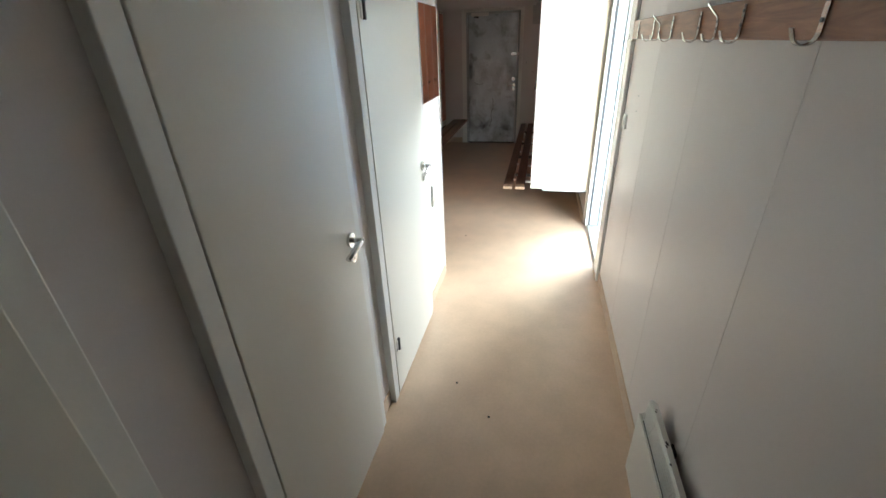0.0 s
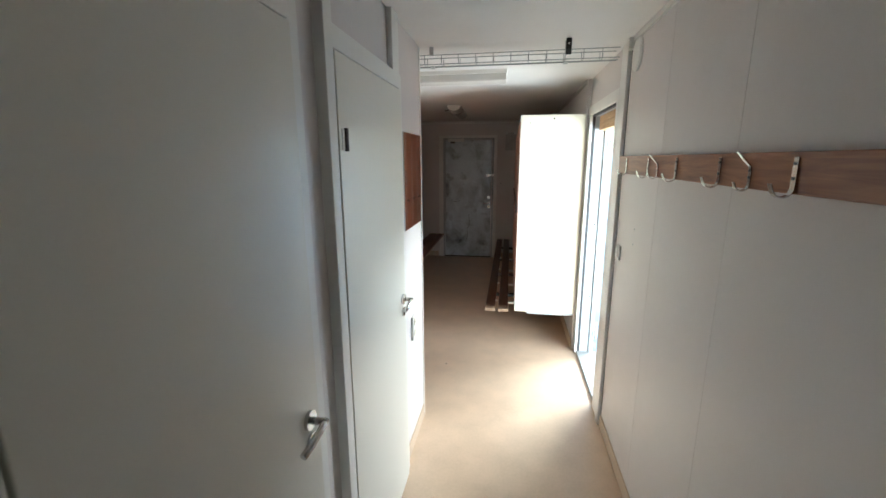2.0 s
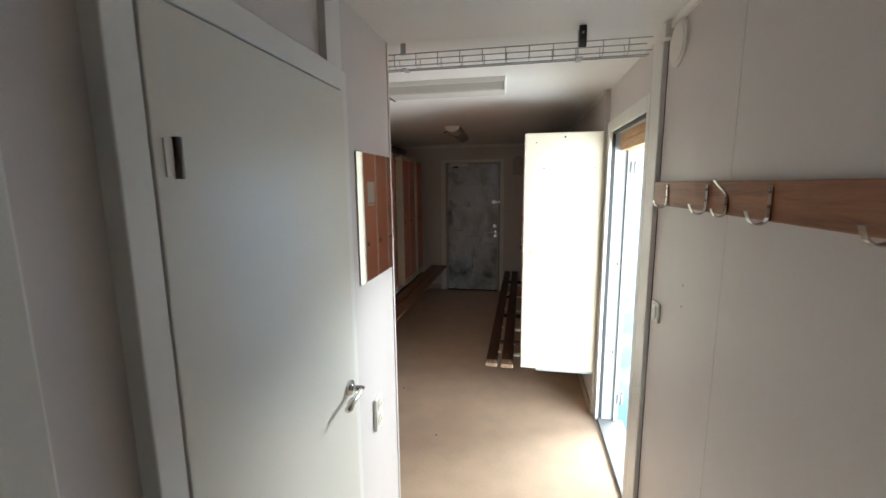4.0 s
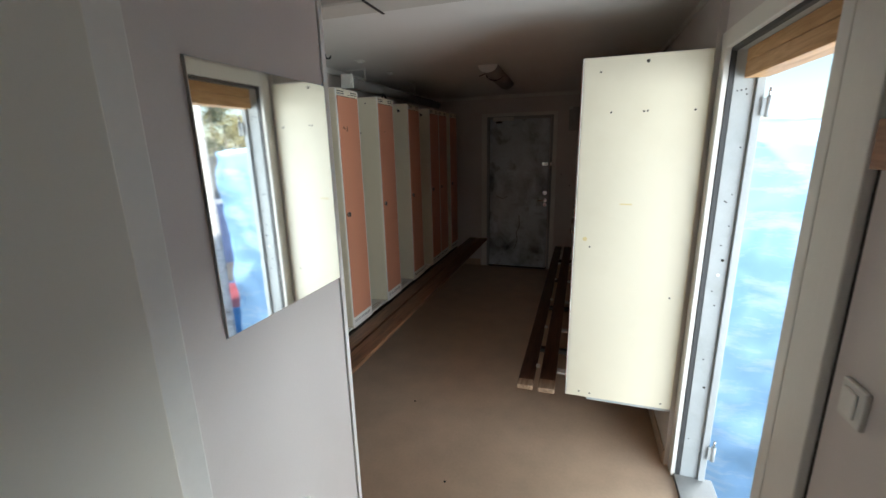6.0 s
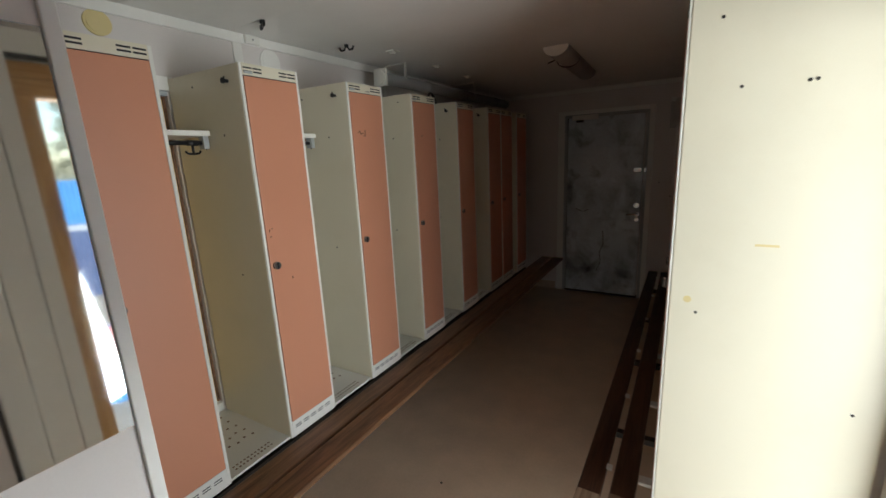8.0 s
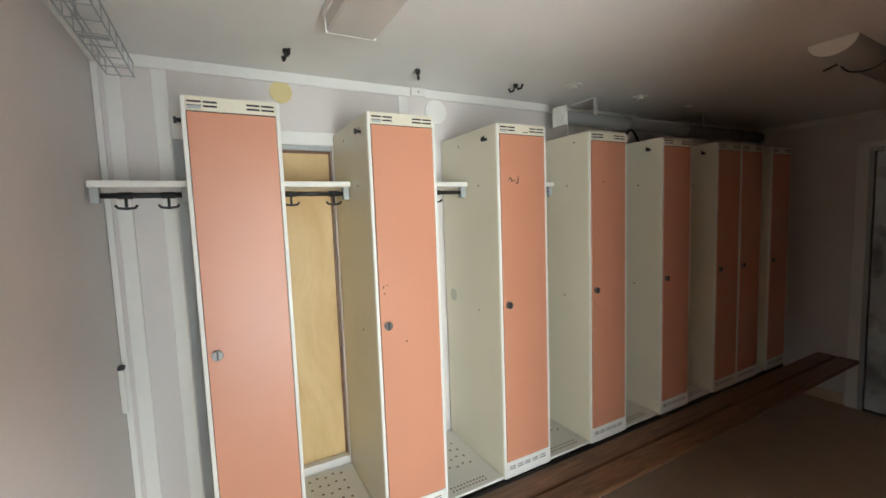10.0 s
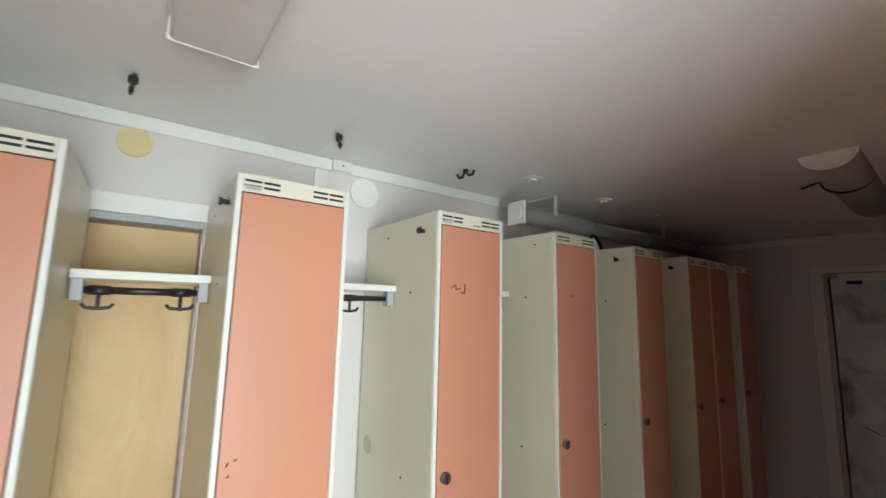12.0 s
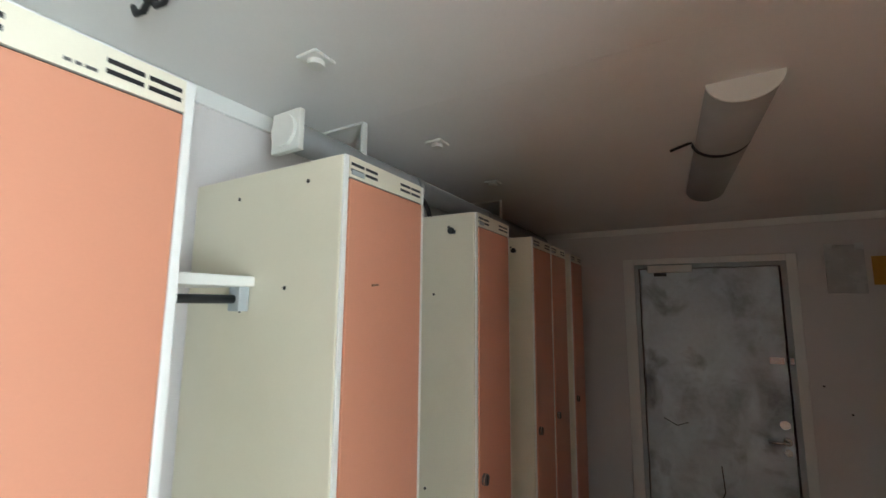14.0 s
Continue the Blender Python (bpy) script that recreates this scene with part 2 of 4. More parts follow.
# ---- plan ----
XL, XR, XD, XW = -0.622, 0.572, -0.585, -2.03   # corridor walls, door faces, locker wall
XO = 0.70                                       # outer face of the outside wall
YB, YP, YE, CE = -3.2, 1.534, 6.38, 2.392        # back wall, partition, end wall, ceiling
OY0, OY1, OZ = 1.85, 2.665, 2.10                # outside door opening
LF, LZ0, LZ1, LW = -1.505, 0.447, 2.116, 0.288  # locker fronts, bottom, top, width
RZ0 = 0.352                                     # bottom of the lockers on the outside wall


# ---- setting ----
def floor_and_ceiling():
    structure("floor", boxes((-2.13, YB - 0.1, -0.15, XO, YE + 0.1, 0.0)), M_FLOOR, "worn beige marbled vinyl floor with stains", "floor")
    bm = bmesh.new()
    for y0, y1 in ((YB - 0.1, -0.86), (-0.8594, 0.3394), (0.34, 1.5394), (1.54, 2.7394), (2.74, 3.9394), (3.94, 5.1394), (5.14, YE + 0.1)):
        box(bm, -2.13, y0, CE, XO, y1, CE + 0.06)
    box(bm, -2.13, YB - 0.1, CE + 0.06, XO, YE + 0.1, CE + 0.16)
    structure("ceiling", bm, M_CEIL, "dull white painted ceiling panels, sooty at the far end", "ceiling")
    structure("wall_south", boxes((-0.75, YB - 0.1, 0, XO, YB, CE)), M_WALL, "plain grey-white vinyl wall panel", "wall")


def end_wall():
    structure("wall_north", boxes((-2.13, YE, 0, -1.25, YE + 0.1, CE), (-0.385, YE, 0, XO, YE + 0.1, CE), (-1.25, YE, 2.10, -0.385, YE + 0.1, CE), (-1.3, YE + 0.1, 0, -0.3, YE + 0.14, 2.2)), M_WALL, "sooty grey-white end wall", "wall")
    structure("trim_north", boxes((XW, YE - 0.012, CE - 0.045, XR, YE, CE), bevel=0.003), M_TRIM, "grey-white strip along the ceiling", "trim")
    structure("baseboard_north", boxes((XW, YE - 0.01, 0.0, -1.345, YE, 0.09), (-0.31, YE - 0.01, 0.0, XR, YE, 0.09)), M_SKIRT, "beige skirting", "baseboard")


def west_wall():
    w = structure("wall_west", boxes((-2.13, YP - 0.09, 0, XW, 1.77, CE), (-2.13, 2.388, 0, XW, YE, CE), (-2.13, 1.77, 2.065, XW, 2.388, CE), (-2.13, 1.77, 0, XW, 2.388, 0.46)), M_WALL, "grey-white panelled wall behind the lockers", "wall")
    p = structure("trim_west", boxes((XW, YP - 0.012, CE - 0.05, XW + 0.014, YE - 0.012, CE - 0.002), bevel=0.003), M_TRIM, "white strip along the ceiling", "trim")
    for y0, y1, d in ((YP - 0.038, YP - 0.016, 0.02), (1.532, 1.583, 0.014), (1.682, 1.733, 0.012), (2.745, 2.797, 0.012), (3.95, 4.0, 0.012)):
        part("cover_strip", boxes((XW, y0, 0.0, XW + d, y1, CE - 0.051), bevel=0.003), M_TRIM, p)
    part("head_trim", boxes((XW, 1.738, 2.067, XW + 0.016, 2.415, 2.128), bevel=0.003), M_TRIM, p)
    h = structure("boarded_opening", boxes((XW - 0.05, 1.773, 0.46, XW - 0.03, 2.385, 2.063)), M_PLY, "blocked opening boarded up with birch plywood", "panel")
    part("steel_frame", boxes((XW + 0.001, 1.738, 0.0, XW + 0.013, 1.774, 2.066), (XW - 0.03, 1.80, 2.045, XW + 0.006, 2.385, 2.065)), M_GALV, h, "grey galvanised frame")
    part("gap_strip", boxes((XW - 0.029, 1.775, 0.46, XW - 0.004, 1.822, 2.045), (XW - 0.029, 2.375, 0.46, XW - 0.02, 2.385, 2.045), (XW - 0.029, 1.822, 2.033, XW - 0.02, 2.375, 2.045)), M_BENCH, h, "dark stained edge strip")
    part("sill_board", boxes((XW - 0.029, 1.80, 0.46, XW + 0.012, 2.385, 0.50), bevel=0.003), M_TRIM, h)


def partition():
    structure("wall_partition", boxes((-2.13, YP - 0.09, 0, XL - 0.06, YP - 0.04, CE)), M_WALL, "grey-white partition wall", "wall")
    structure("trim_partition", boxes((XW, YP - 0.04, CE - 0.042, XL - 0.07, YP - 0.028, CE), bevel=0.003), M_TRIM, "white strip along the ceiling", "trim")
    b = thing("latch_bar", (-1.96, YP - 0.04, 0.99), "white plastic latch bar screwed to the wall", "latch")
    part("bar", boxes((-1.972, YP - 0.04, 0.99, -1.945, YP - 0.02, 1.165), bevel=0.005), M_WHITE, b)
    part("clip", boxes((-1.974, YP - 0.04, 1.165, -1.943, YP - 0.018, 1.18), bevel=0.003), M_BLACK, b)


def corridor_wall():
    """The wall with the doors; the openings go through it."""
    gaps = ((-1.74, -1.005), (-0.735, -0.012), (0.19, 0.975))
    w, y = structure("wall_corridor", boxes((XL - 0.06, YB, 0, XL, gaps[0][0], CE)), M_WALL, "grey-white corridor wall with flush doors", "wall"), gaps[0][0]
    for a, b in gaps:
        if a > y:
            part("wall_panel", boxes((XL - 0.06, y, 0, XL, a, CE)), M_WALL, w)
        part("over_door_panel", boxes((XL - 0.06, a, 2.09, XL, b, CE)), M_WALL, w)
        y = b
    part("wall_panel", boxes((XL - 0.06, y, 0, XL, YP, CE)), M_WALL, w)
    t = structure("trim_corner", boxes((XL - 0.066, YP - 0.012, 0, XL + 0.006, YP + 0.006, CE), bevel=0.002), M_TRIM, "thin white corner profile", "trim")
    s = structure("baseboard_west", boxes((XL, YB, 0, XL + 0.008, -1.79, 0.085), (XL, -0.968, 0, XL + 0.008, -0.773, 0.085), (XL, 0.025, 0, XL + 0.008, 0.15, 0.085), (XL, 1.015, 0, XL + 0.008, YP - 0.015, 0.085), bevel=0.002), M_SKIRT, "beige vinyl skirting", "baseboard")
    # unseen dark sheet, added in place of unlit space behind the doors
    structure("dark_backing_sheet", boxes((-1.9, YB, 0, -1.85, 1.47, CE)), M_DARK, "unseen dark sheet added behind the corridor doors", "wall")


def lever(parent, y, z, x):
    """A lever handle on a rosette with a key rosette below it; the lever points to -y."""
    h = part("door_handle", disc(bmesh.new(), (x + 0.005, y, z), (1, 0, 0), 0.026, 0.01), M_CHROME, parent, "bright chrome lever handle")
    part("neck", tube(bmesh.new(), [(x, y, z), (x + 0.05, y, z)], 0.010, 12), M_CHROME, h, smooth=True)
    bm = tube(bmesh.new(), [(x + 0.046, y + 0.006, z), (x + 0.05, y - 0.02, z), (x + 0.05, y - 0.06, z - 0.004), (x + 0.047, y - 0.095, z - 0.012), (x + 0.043, y - 0.115, z - 0.018)], 0.0095, 10)
    part("lever", bm, M_CHROME, h, smooth=True)
    k = part("key_rosette", disc(bmesh.new(), (x + 0.004, y + 0.004, z - 0.066), (1, 0, 0), 0.024, 0.008), M_CHROME, parent, "chrome key plate")
    part("keyhole", boxes((x + 0.008, y + 0.001, z - 0.082, x + 0.0088, y + 0.007, z - 0.06)), M_BLACK, k)


def corridor_door(name, y0, y1, transom, handle=True):
    """Flush leaf lying on a plain casing, with hinges."""
    d = structure(name, boxes((XD - 0.04, y0, 0.012, XD, y1, 2.062), bevel=0.003), M_DOOR, "closed white flush door with chrome lever handle", "door")
    part("casing", boxes((XL - 0.03, y0 - 0.06, 0.0, XD - 0.002, y0 - 0.003, CE - 0.002 if transom else 2.135), (XL - 0.03, y1 + 0.001, 0.0, XD - 0.012, y1 + 0.06, 2.135), (XL - 0.03, y0 - 0.004, 2.068, XD - 0.006, y1 + 0.004, 2.135), bevel=0.003), M_TRIM, d, "white door casing")
    if transom:
        part("stile", boxes((XL - 0.02, y1 - 0.075, 2.136, XD - 0.012, y1 + 0.03, CE - 0.002), bevel=0.003), M_TRIM, d)
        part("transom_panel", boxes((XL - 0.03, y0 - 0.003, 2.137, XL - 0.004, y1 - 0.095, CE - 0.002)), M_WALL, d, "grey-white panel over the door")
        part("joint", boxes((XL - 0.03, y1 - 0.094, 2.137, XL - 0.01, y1 - 0.076, CE - 0.002)), M_DARK, d)
    yh = y0 + (0.045 if transom else -0.001)
    for z in (0.31, 1.81):
        hg = part("hinge", tube(bmesh.new(), [(XD + 0.004, yh, z - 0.035), (XD + 0.004, yh, z + 0.035)], 0.008, 10), M_YELLOW if name == "door_1" else M_KNOB, d, "worn hinge barrel", smooth=True)
        part("hinge_leaf", boxes((XD - 0.005, yh - 0.025, z - 0.032, XD + 0.003, yh - 0.001, z + 0.032), bevel=0.001), M_TRIM, hg)
    if handle:
        lever(d, y1 - 0.06, 1.07, XD)
    return d


def outside_wall():
    """Panelled wall with the outside door's opening through it."""
    w = structure("wall_east", boxes((XR + 0.012, YB, 0, XO, OY0 - 0.06, CE), (XR + 0.012, OY1 + 0.06, 0, XO, YE, CE), (XR + 0.012, OY0 - 0.06, OZ + 0.06, XO, OY1 + 0.06, CE)), M_WALL, "grey-white vinyl wall panels with fine joints", "wall")
    ys = (YB, -2.0, -1.5, -0.9, -0.305, 0.335, 0.955, 1.576)
    for a, b in zip(ys, ys[1:]):
        part("wall_panel", boxes((XR, a + 0.001, 0.0, XR + 0.012, b - 0.001, CE)), M_WALL, w)
    part("wall_panel", boxes((XR, 1.754, OZ + 0.075, XR + 0.012, OY1 + 0.075, CE)), M_WALL, w)
    for a, b in ((2.745, 3.94), (3.94, 5.14), (5.14, YE)):
        part("wall_panel", boxes((XR - 0.03, a + 0.001, 0.0, XR + 0.012, b - 0.001, CE)), M_WALL, w)
    t = structure("trim_east", boxes((XR - 0.014, YB, CE - 0.03, XR, 1.575, CE), (XR - 0.044, 2.745, CE - 0.03, XR - 0.03, YE - 0.013, CE), bevel=0.003), M_TRIM, "white strip along the ceiling", "trim")
    part("cover_strip", boxes((XR - 0.02, 1.588, 0, XR + 0.011, 1.662, CE), bevel=0.004), M_TRIM, t)
    part("cover_strip", boxes((XR - 0.012, 1.666, 0, XR + 0.011, 1.752, CE), bevel=0.004), M_TRIM, t)
    part("dark_joint", boxes((XR + 0.0, 1.577, 0, XR + 0.01, 1.587, CE)), M_DARK, t)
    s = structure("baseboard_east", boxes((XR - 0.008, YB, 0, XR, 1.575, 0.085), (XR - 0.04, 2.745, 0, XR - 0.031, YE - 0.011, 0.085), bevel=0.002), M_SKIRT, "beige vinyl skirting", "baseboard")


def outside_door():
    d = structure("door_4", boxes((XR - 0.012, OY1, 0.0, XR + 0.01, OY1 + 0.072, OZ + 0.07), (XR - 0.012, 1.755, 0.0, XR + 0.01, OY0 - 0.042, OZ + 0.07), (XR - 0.012, OY0 - 0.042, OZ, XR + 0.01, OY1, OZ + 0.07), bevel=0.003), M_TRIM, "open outside doorway with white casing and galvanised frame", "door")
    part("gasket", boxes((XR + 0.011, OY1 - 0.004, 0.02, XR + 0.03, OY1 + 0.01, OZ), (XR + 0.011, OY0 - 0.052, 0.02, XR + 0.024, OY0 - 0.037, OZ), (XR + 0.011, OY0 - 0.037, OZ - 0.014, XR + 0.03, OY1 - 0.004, OZ + 0.01)), M_GASKET, d, "dark rubber gasket")
    f = part("steel_frame", boxes((XR + 0.031, OY1 - 0.006, 0.0, XO - 0.02, OY1 + 0.055, OZ + 0.05), (XR + 0.031, OY0 - 0.055, 0.0, XO - 0.02, OY0 - 0.037, OZ + 0.05), (XR + 0.031, OY0 - 0.037, OZ - 0.012, XO - 0.02, OY1 - 0.006, OZ + 0.05)), M_GALV, d, "grey galvanised steel frame with screw holes")
    part("rebate", boxes((XO - 0.019, OY1 - 0.022, 0.0, XO + 0.012, OY1 + 0.05, OZ - 0.1), bevel=0.003), M_GALV, d, "paler galvanised rebate")
    for i, (x, z) in enumerate(((0.62, 1.93), (0.634, 1.932), (0.65, 1.935), (0.655, 1.915), (0.66, 1.70), (0.655, 1.50), (0.63, 1.47), (0.637, 1.465), (0.66, 1.36), (0.655, 1.2), (0.64, 1.27), (0.63, 1.05), (0.648, 0.98), (0.635, 0.7), (0.655, 0.55), (0.62, 0.25))):
        part("screw_hole", disc(bmesh.new(), (x, OY1 - 0.0065, z), (0, 1, 0), 0.0065 if i in (9, 14) else 0.0032, 0.002, 10), M_DARK, f)
    part("sticker_dot", disc(bmesh.new(), (0.645, OY1 - 0.0068, 1.13), (0, 1, 0), 0.008, 0.002, 16), M_PAPER, f)
    part("threshold", boxes((XR + 0.002, OY0 - 0.01, 0.0, XO + 0.05, OY1, 0.022), bevel=0.004), M_DUCT, d, "worn grey steel threshold")
    for a, b in ((1.975, 2.035), (2.037, OZ - 0.013)):
        part("head_board", boxes((0.632, OY0 - 0.034, a, XO + 0.02, OY1 - 0.023, b), bevel=0.003), M_PINE, d, "raw pine board")
    part("jamb_board", boxes((0.6, OY0 - 0.034, 0.023, XO + 0.02, OY0 + 0.02, 1.974), bevel=0.003), wood("raw_pine_upright", (0.45, 0.24, 0.09), (0.68, 0.42, 0.2), 2, 0.55), d, "raw pine upright")
    for z in (0.2, 1.86):
        h = part("hinge", tube(bmesh.new(), [(XO + 0.028, OY1 - 0.03, z - 0.04), (XO + 0.028, OY1 - 0.03, z + 0.04)], 0.010, 12), M_GALV, d, smooth=True)
        part("pin", tube(bmesh.new(), [(XO + 0.028, OY1 - 0.03, z + 0.04), (XO + 0.028, OY1 - 0.03, z + 0.075)], 0.005, 10), M_CHROME, h, smooth=True)
        part("plate", boxes((XO + 0.005, OY1 - 0.034, z - 0.035, XO + 0.028, OY1 - 0.026, z + 0.035)), M_GALV, h)


def end_door():
    d = structure("door_3", boxes((-1.222, YE - 0.012, 0.02, -0.412, YE + 0.03, 2.075), bevel=0.002), M_STEEL, "closed battered grey steel door with dark smears", "door")
    part("casing", boxes((-1.337, YE - 0.02, 0, -1.262, YE - 0.001, 2.157), (-0.372, YE - 0.02, 0, -0.318, YE - 0.001, 2.157), (-1.262, YE - 0.02, 2.112, -0.372, YE - 0.001, 2.157), bevel=0.003), M_TRIM, d, "white casing")
    part("steel_frame", boxes((-1.262, YE - 0.016, 0, -1.232, YE + 0.06, 2.112), (-0.402, YE - 0.016, 0, -0.372, YE + 0.06, 2.112), (-1.232, YE - 0.016, 2.082, -0.402, YE + 0.06, 2.112)), M_GALV, d, "bluish grey steel frame")
    part("threshold", boxes((-1.232, YE - 0.02, 0, -0.402, YE + 0.06, 0.018)), M_DARK, d)
    c = part("door_closer", boxes((-1.17, YE - 0.062, 2.05, -0.89, YE - 0.021, 2.102), bevel=0.004), M_WHITE, d, "white door closer box")
    part("arm", boxes((-1.13, YE - 0.045, 2.025, -1.05, YE - 0.025, 2.05), bevel=0.002), M_BLACK, c)
    part("latch_plate", boxes((-0.502, YE - 0.02, 1.455, -0.425, YE - 0.0125, 1.50), bevel=0.002), M_CHROME, d, "white plate")
    part("strike_plate", boxes((-0.40, YE - 0.022, 1.455, -0.378, YE - 0.0165, 1.50), bevel=0.002), M_CHROME, d)
    part("lock_cylinder", disc(bmesh.new(), (-0.455, YE - 0.02, 1.09), (0, 1, 0), 0.027, 0.016), M_CHROME, d, "bright lock cylinder")
    h = part("door_handle", disc(bmesh.new(), (-0.448, YE - 0.018, 0.99), (0, 1, 0), 0.024, 0.012), M_CHROME, d, "chrome lever handle")
    part("lever", tube(bmesh.new(), [(-0.448, YE - 0.02, 0.99), (-0.45, YE - 0.06, 0.99), (-0.48, YE - 0.066, 0.99), (-0.55, YE - 0.062, 0.985)], 0.009, 10), M_CHROME, h, smooth=True)
    part("keyhole_plate", disc(bmesh.new(), (-0.448, YE - 0.016, 0.925), (0, 1, 0), 0.022, 0.008), M_CHROME, d)
    bm = bmesh.new()
    tube(bm, [(-0.80, YE - 0.0128, 0.78), (-0.79, YE - 0.0128, 0.62), (-0.83, YE - 0.0128, 0.52), (-0.815, YE - 0.0128, 0.40), (-0.86, YE - 0.0128, 0.28)], 0.0035, 6)
    tube(bm, [(-1.12, YE - 0.0128, 1.04), (-1.04, YE - 0.0128, 1.0), (-0.97, YE - 0.0128, 1.03)], 0.003, 6)
    part("scratch", bm, M_DARK, d, "dark scratches")
    d.location.x = 0.012


floor_and_ceiling()
end_wall()
west_wall()
partition()
corridor_wall()
corridor_door("door_0", -1.72, -1.03, False, False)
corridor_door("door_1", -0.71, -0.037, False)
corridor_door("door_2", 0.213, 0.952, True)
outside_wall()
outside_door()
end_door()


# ---- lockers ----
def slots(y0, z0, cols, w, h, rows, dy, dz, x):
    bm = bmesh.new()
    for c in range(cols):
        for r in range(rows):
            box(bm, x, y0 + c * dy, z0 + r * dz, x + 0.0012, y0 + c * dy + w, z0 + r * dz + h)
    return bm


def locker(y, sign=1, front=LF, back=XW + 0.015, z0=LZ0, group="lockers along the panelled wall"):
    """A narrow steel locker: enamelled body, coloured door, vent panels above and below it, knob."""
    s = sign
    lo, hi = min(front, back), max(front, back)
    l = thing("locker", ((lo + hi) / 2, y + LW / 2, z0), "narrow cream steel locker with a closed salmon door", "locker", group)
    part("body", boxes((lo, y, z0, hi, y + LW, LZ1), bevel=0.004), M_CREAM, l)
    x0, x1 = (front, front + 0.006) if s > 0 else (front - 0.006, front)
    part("front_frame", boxes((x0, y + 0.001, z0 + 0.001, x1, y + 0.0135, LZ1 - 0.001), (x0, y + LW - 0.0135, z0 + 0.001, x1, y + LW - 0.001, LZ1 - 0.001), bevel=0.002), M_WHITE, l, "paler enamelled edge strips")
    t = part("vent_panel", boxes((x0, y + 0.014, 2.071, x1, y + LW - 0.014, LZ1 - 0.001)), M_CREAM, l)
    xs = front + 0.0056 if s > 0 else front - 0.0068
    for yy in (0.018, 0.062, 0.186, 0.230):
        part("slot", slots(y + yy, 2.083, 1, 0.039, 0.006, 2, 0, 0.013, xs), M_BLACK, t)
    part("number_plate", boxes((min(xs, xs + s * 0.002), y + 0.02, 2.077, max(xs, xs + s * 0.002) + 0.0012, y + 0.056, 2.0865)), M_GALV, t, "small grey number plate")
    d0, d1 = (front, front + 0.009) if s > 0 else (front - 0.009, front)
    d = part("door", boxes((d0, y + 0.0155, z0 + 0.083, d1, y + LW - 0.0155, 2.067), bevel=0.002), M_SALMON, l, "salmon-coloured door")
    part("door_joint", boxes((min(front, front + s * 0.002), y + 0.0138, z0 + 0.081, max(front, front + s * 0.002), y + LW - 0.0138, 2.0705)), M_DARK, l)
    k = part("knob", disc(bmesh.new(), (front + s * 0.015, y + 0.044, 1.29), (1, 0, 0), 0.0165, 0.013, 20), M_KNOB, d, "dull chrome lock knob")
    part("knob_ring", tube(bmesh.new(), [(front + s * 0.0175, y + 0.044 + 0.0155 * math.cos(a * math.pi / 8), 1.29 + 0.0155 * math.sin(a * math.pi / 8)) for a in range(17)], 0.0022, 6, False), M_CHROME, k, smooth=True)
    part("grip", boxes((front + s * 0.022 - 0.003, y + 0.041, 1.276, front + s * 0.022 + 0.003, y + 0.047, 1.304), bevel=0.001), M_BLACK, k)
    v = part("lower_panel", boxes((x0, y + 0.014, z0 + 0.001, x1, y + LW - 0.014, z0 + 0.08)), M_WHITE, l, "white lower vent panel")
    for c in range(5):
        part("slot", slots(y + 0.03 + c * 0.047, z0 + 0.042, 1, 0.034, 0.004, 2, 0, 0.011, xs), M_BLACK, v)
    return l


def side_bolt(l, y, z=2.055, x=-1.58):
    b = part("side_bolt", tube(bmesh.new(), [(x, y, z), (x, y - 0.02, z)], 0.007, 12), M_BLACK, l, "black bolt end", smooth=True)
    part("bolt_head", disc(bmesh.new(), (x, y - 0.021, z), (0, 1, 0), 0.011, 0.007, 14), M_BLACK, b)


def holes(l, y, spots):
    for x, z in spots:
        part("screw_hole", disc(bmesh.new(), (x, y - 0.0004, z), (0, 1, 0), 0.0045, 0.0016, 10), M_DARK, l)


L_Y = (1.799, 2.391, 2.986, 3.563, 4.160, 4.727, 5.016, 5.43)
first = locker(L_Y[0])
made = [first] + [copy_thing(first, Matrix.Translation(first.location + Vector((0, y - L_Y[0], 0)))) for y in L_Y[1:]]
for i in (0, 1, 2, 4, 5):
    side_bolt(made[i], L_Y[i])
for i in range(1, 6):
    holes(made[i], L_Y[i], ((-1.83, 2.06), (-1.60, 2.072), (-1.655, 1.85), (-1.80, 1.80), (-1.68, 1.24)))


def door_marks():
    """Scribbles and torn labels on the doors."""
    for i, segs in ((2, ((3.03, 1.862, 3.043, 1.875), (3.045, 1.875, 3.052, 1.855), (3.056, 1.862, 3.07, 1.864), (3.07, 1.852, 3.085, 1.848), (3.085, 1.85, 3.086, 1.88))), (3, ((3.64, 1.857, 3.66, 1.859),)), (1, ((2.41, 1.44, 2.414, 1.45), (2.424, 1.452, 2.43, 1.452), (2.412, 1.418, 2.418, 1.42), (2.50, 1.21, 2.5, 1.22)))):
        for y0, z0, y1, z1 in segs:
            part("scribble", tube(bmesh.new(), [(LF + 0.0092, y0 + 0.012, z0), (LF + 0.0092, y1 + 0.012, z1)], 0.0026, 6), M_BENCH, made[i], "dark scribbled mark")


door_marks()
for y0, y1 in ((0.148, 0.155), (0.158, 0.164), (0.167, 0.178)):
    part("pen_mark", boxes((LF + 0.0058, L_Y[2] + y0, 2.079, LF + 0.0066, L_Y[2] + y1, 2.083)), M_KNOB, made[2], "dark pen marks")

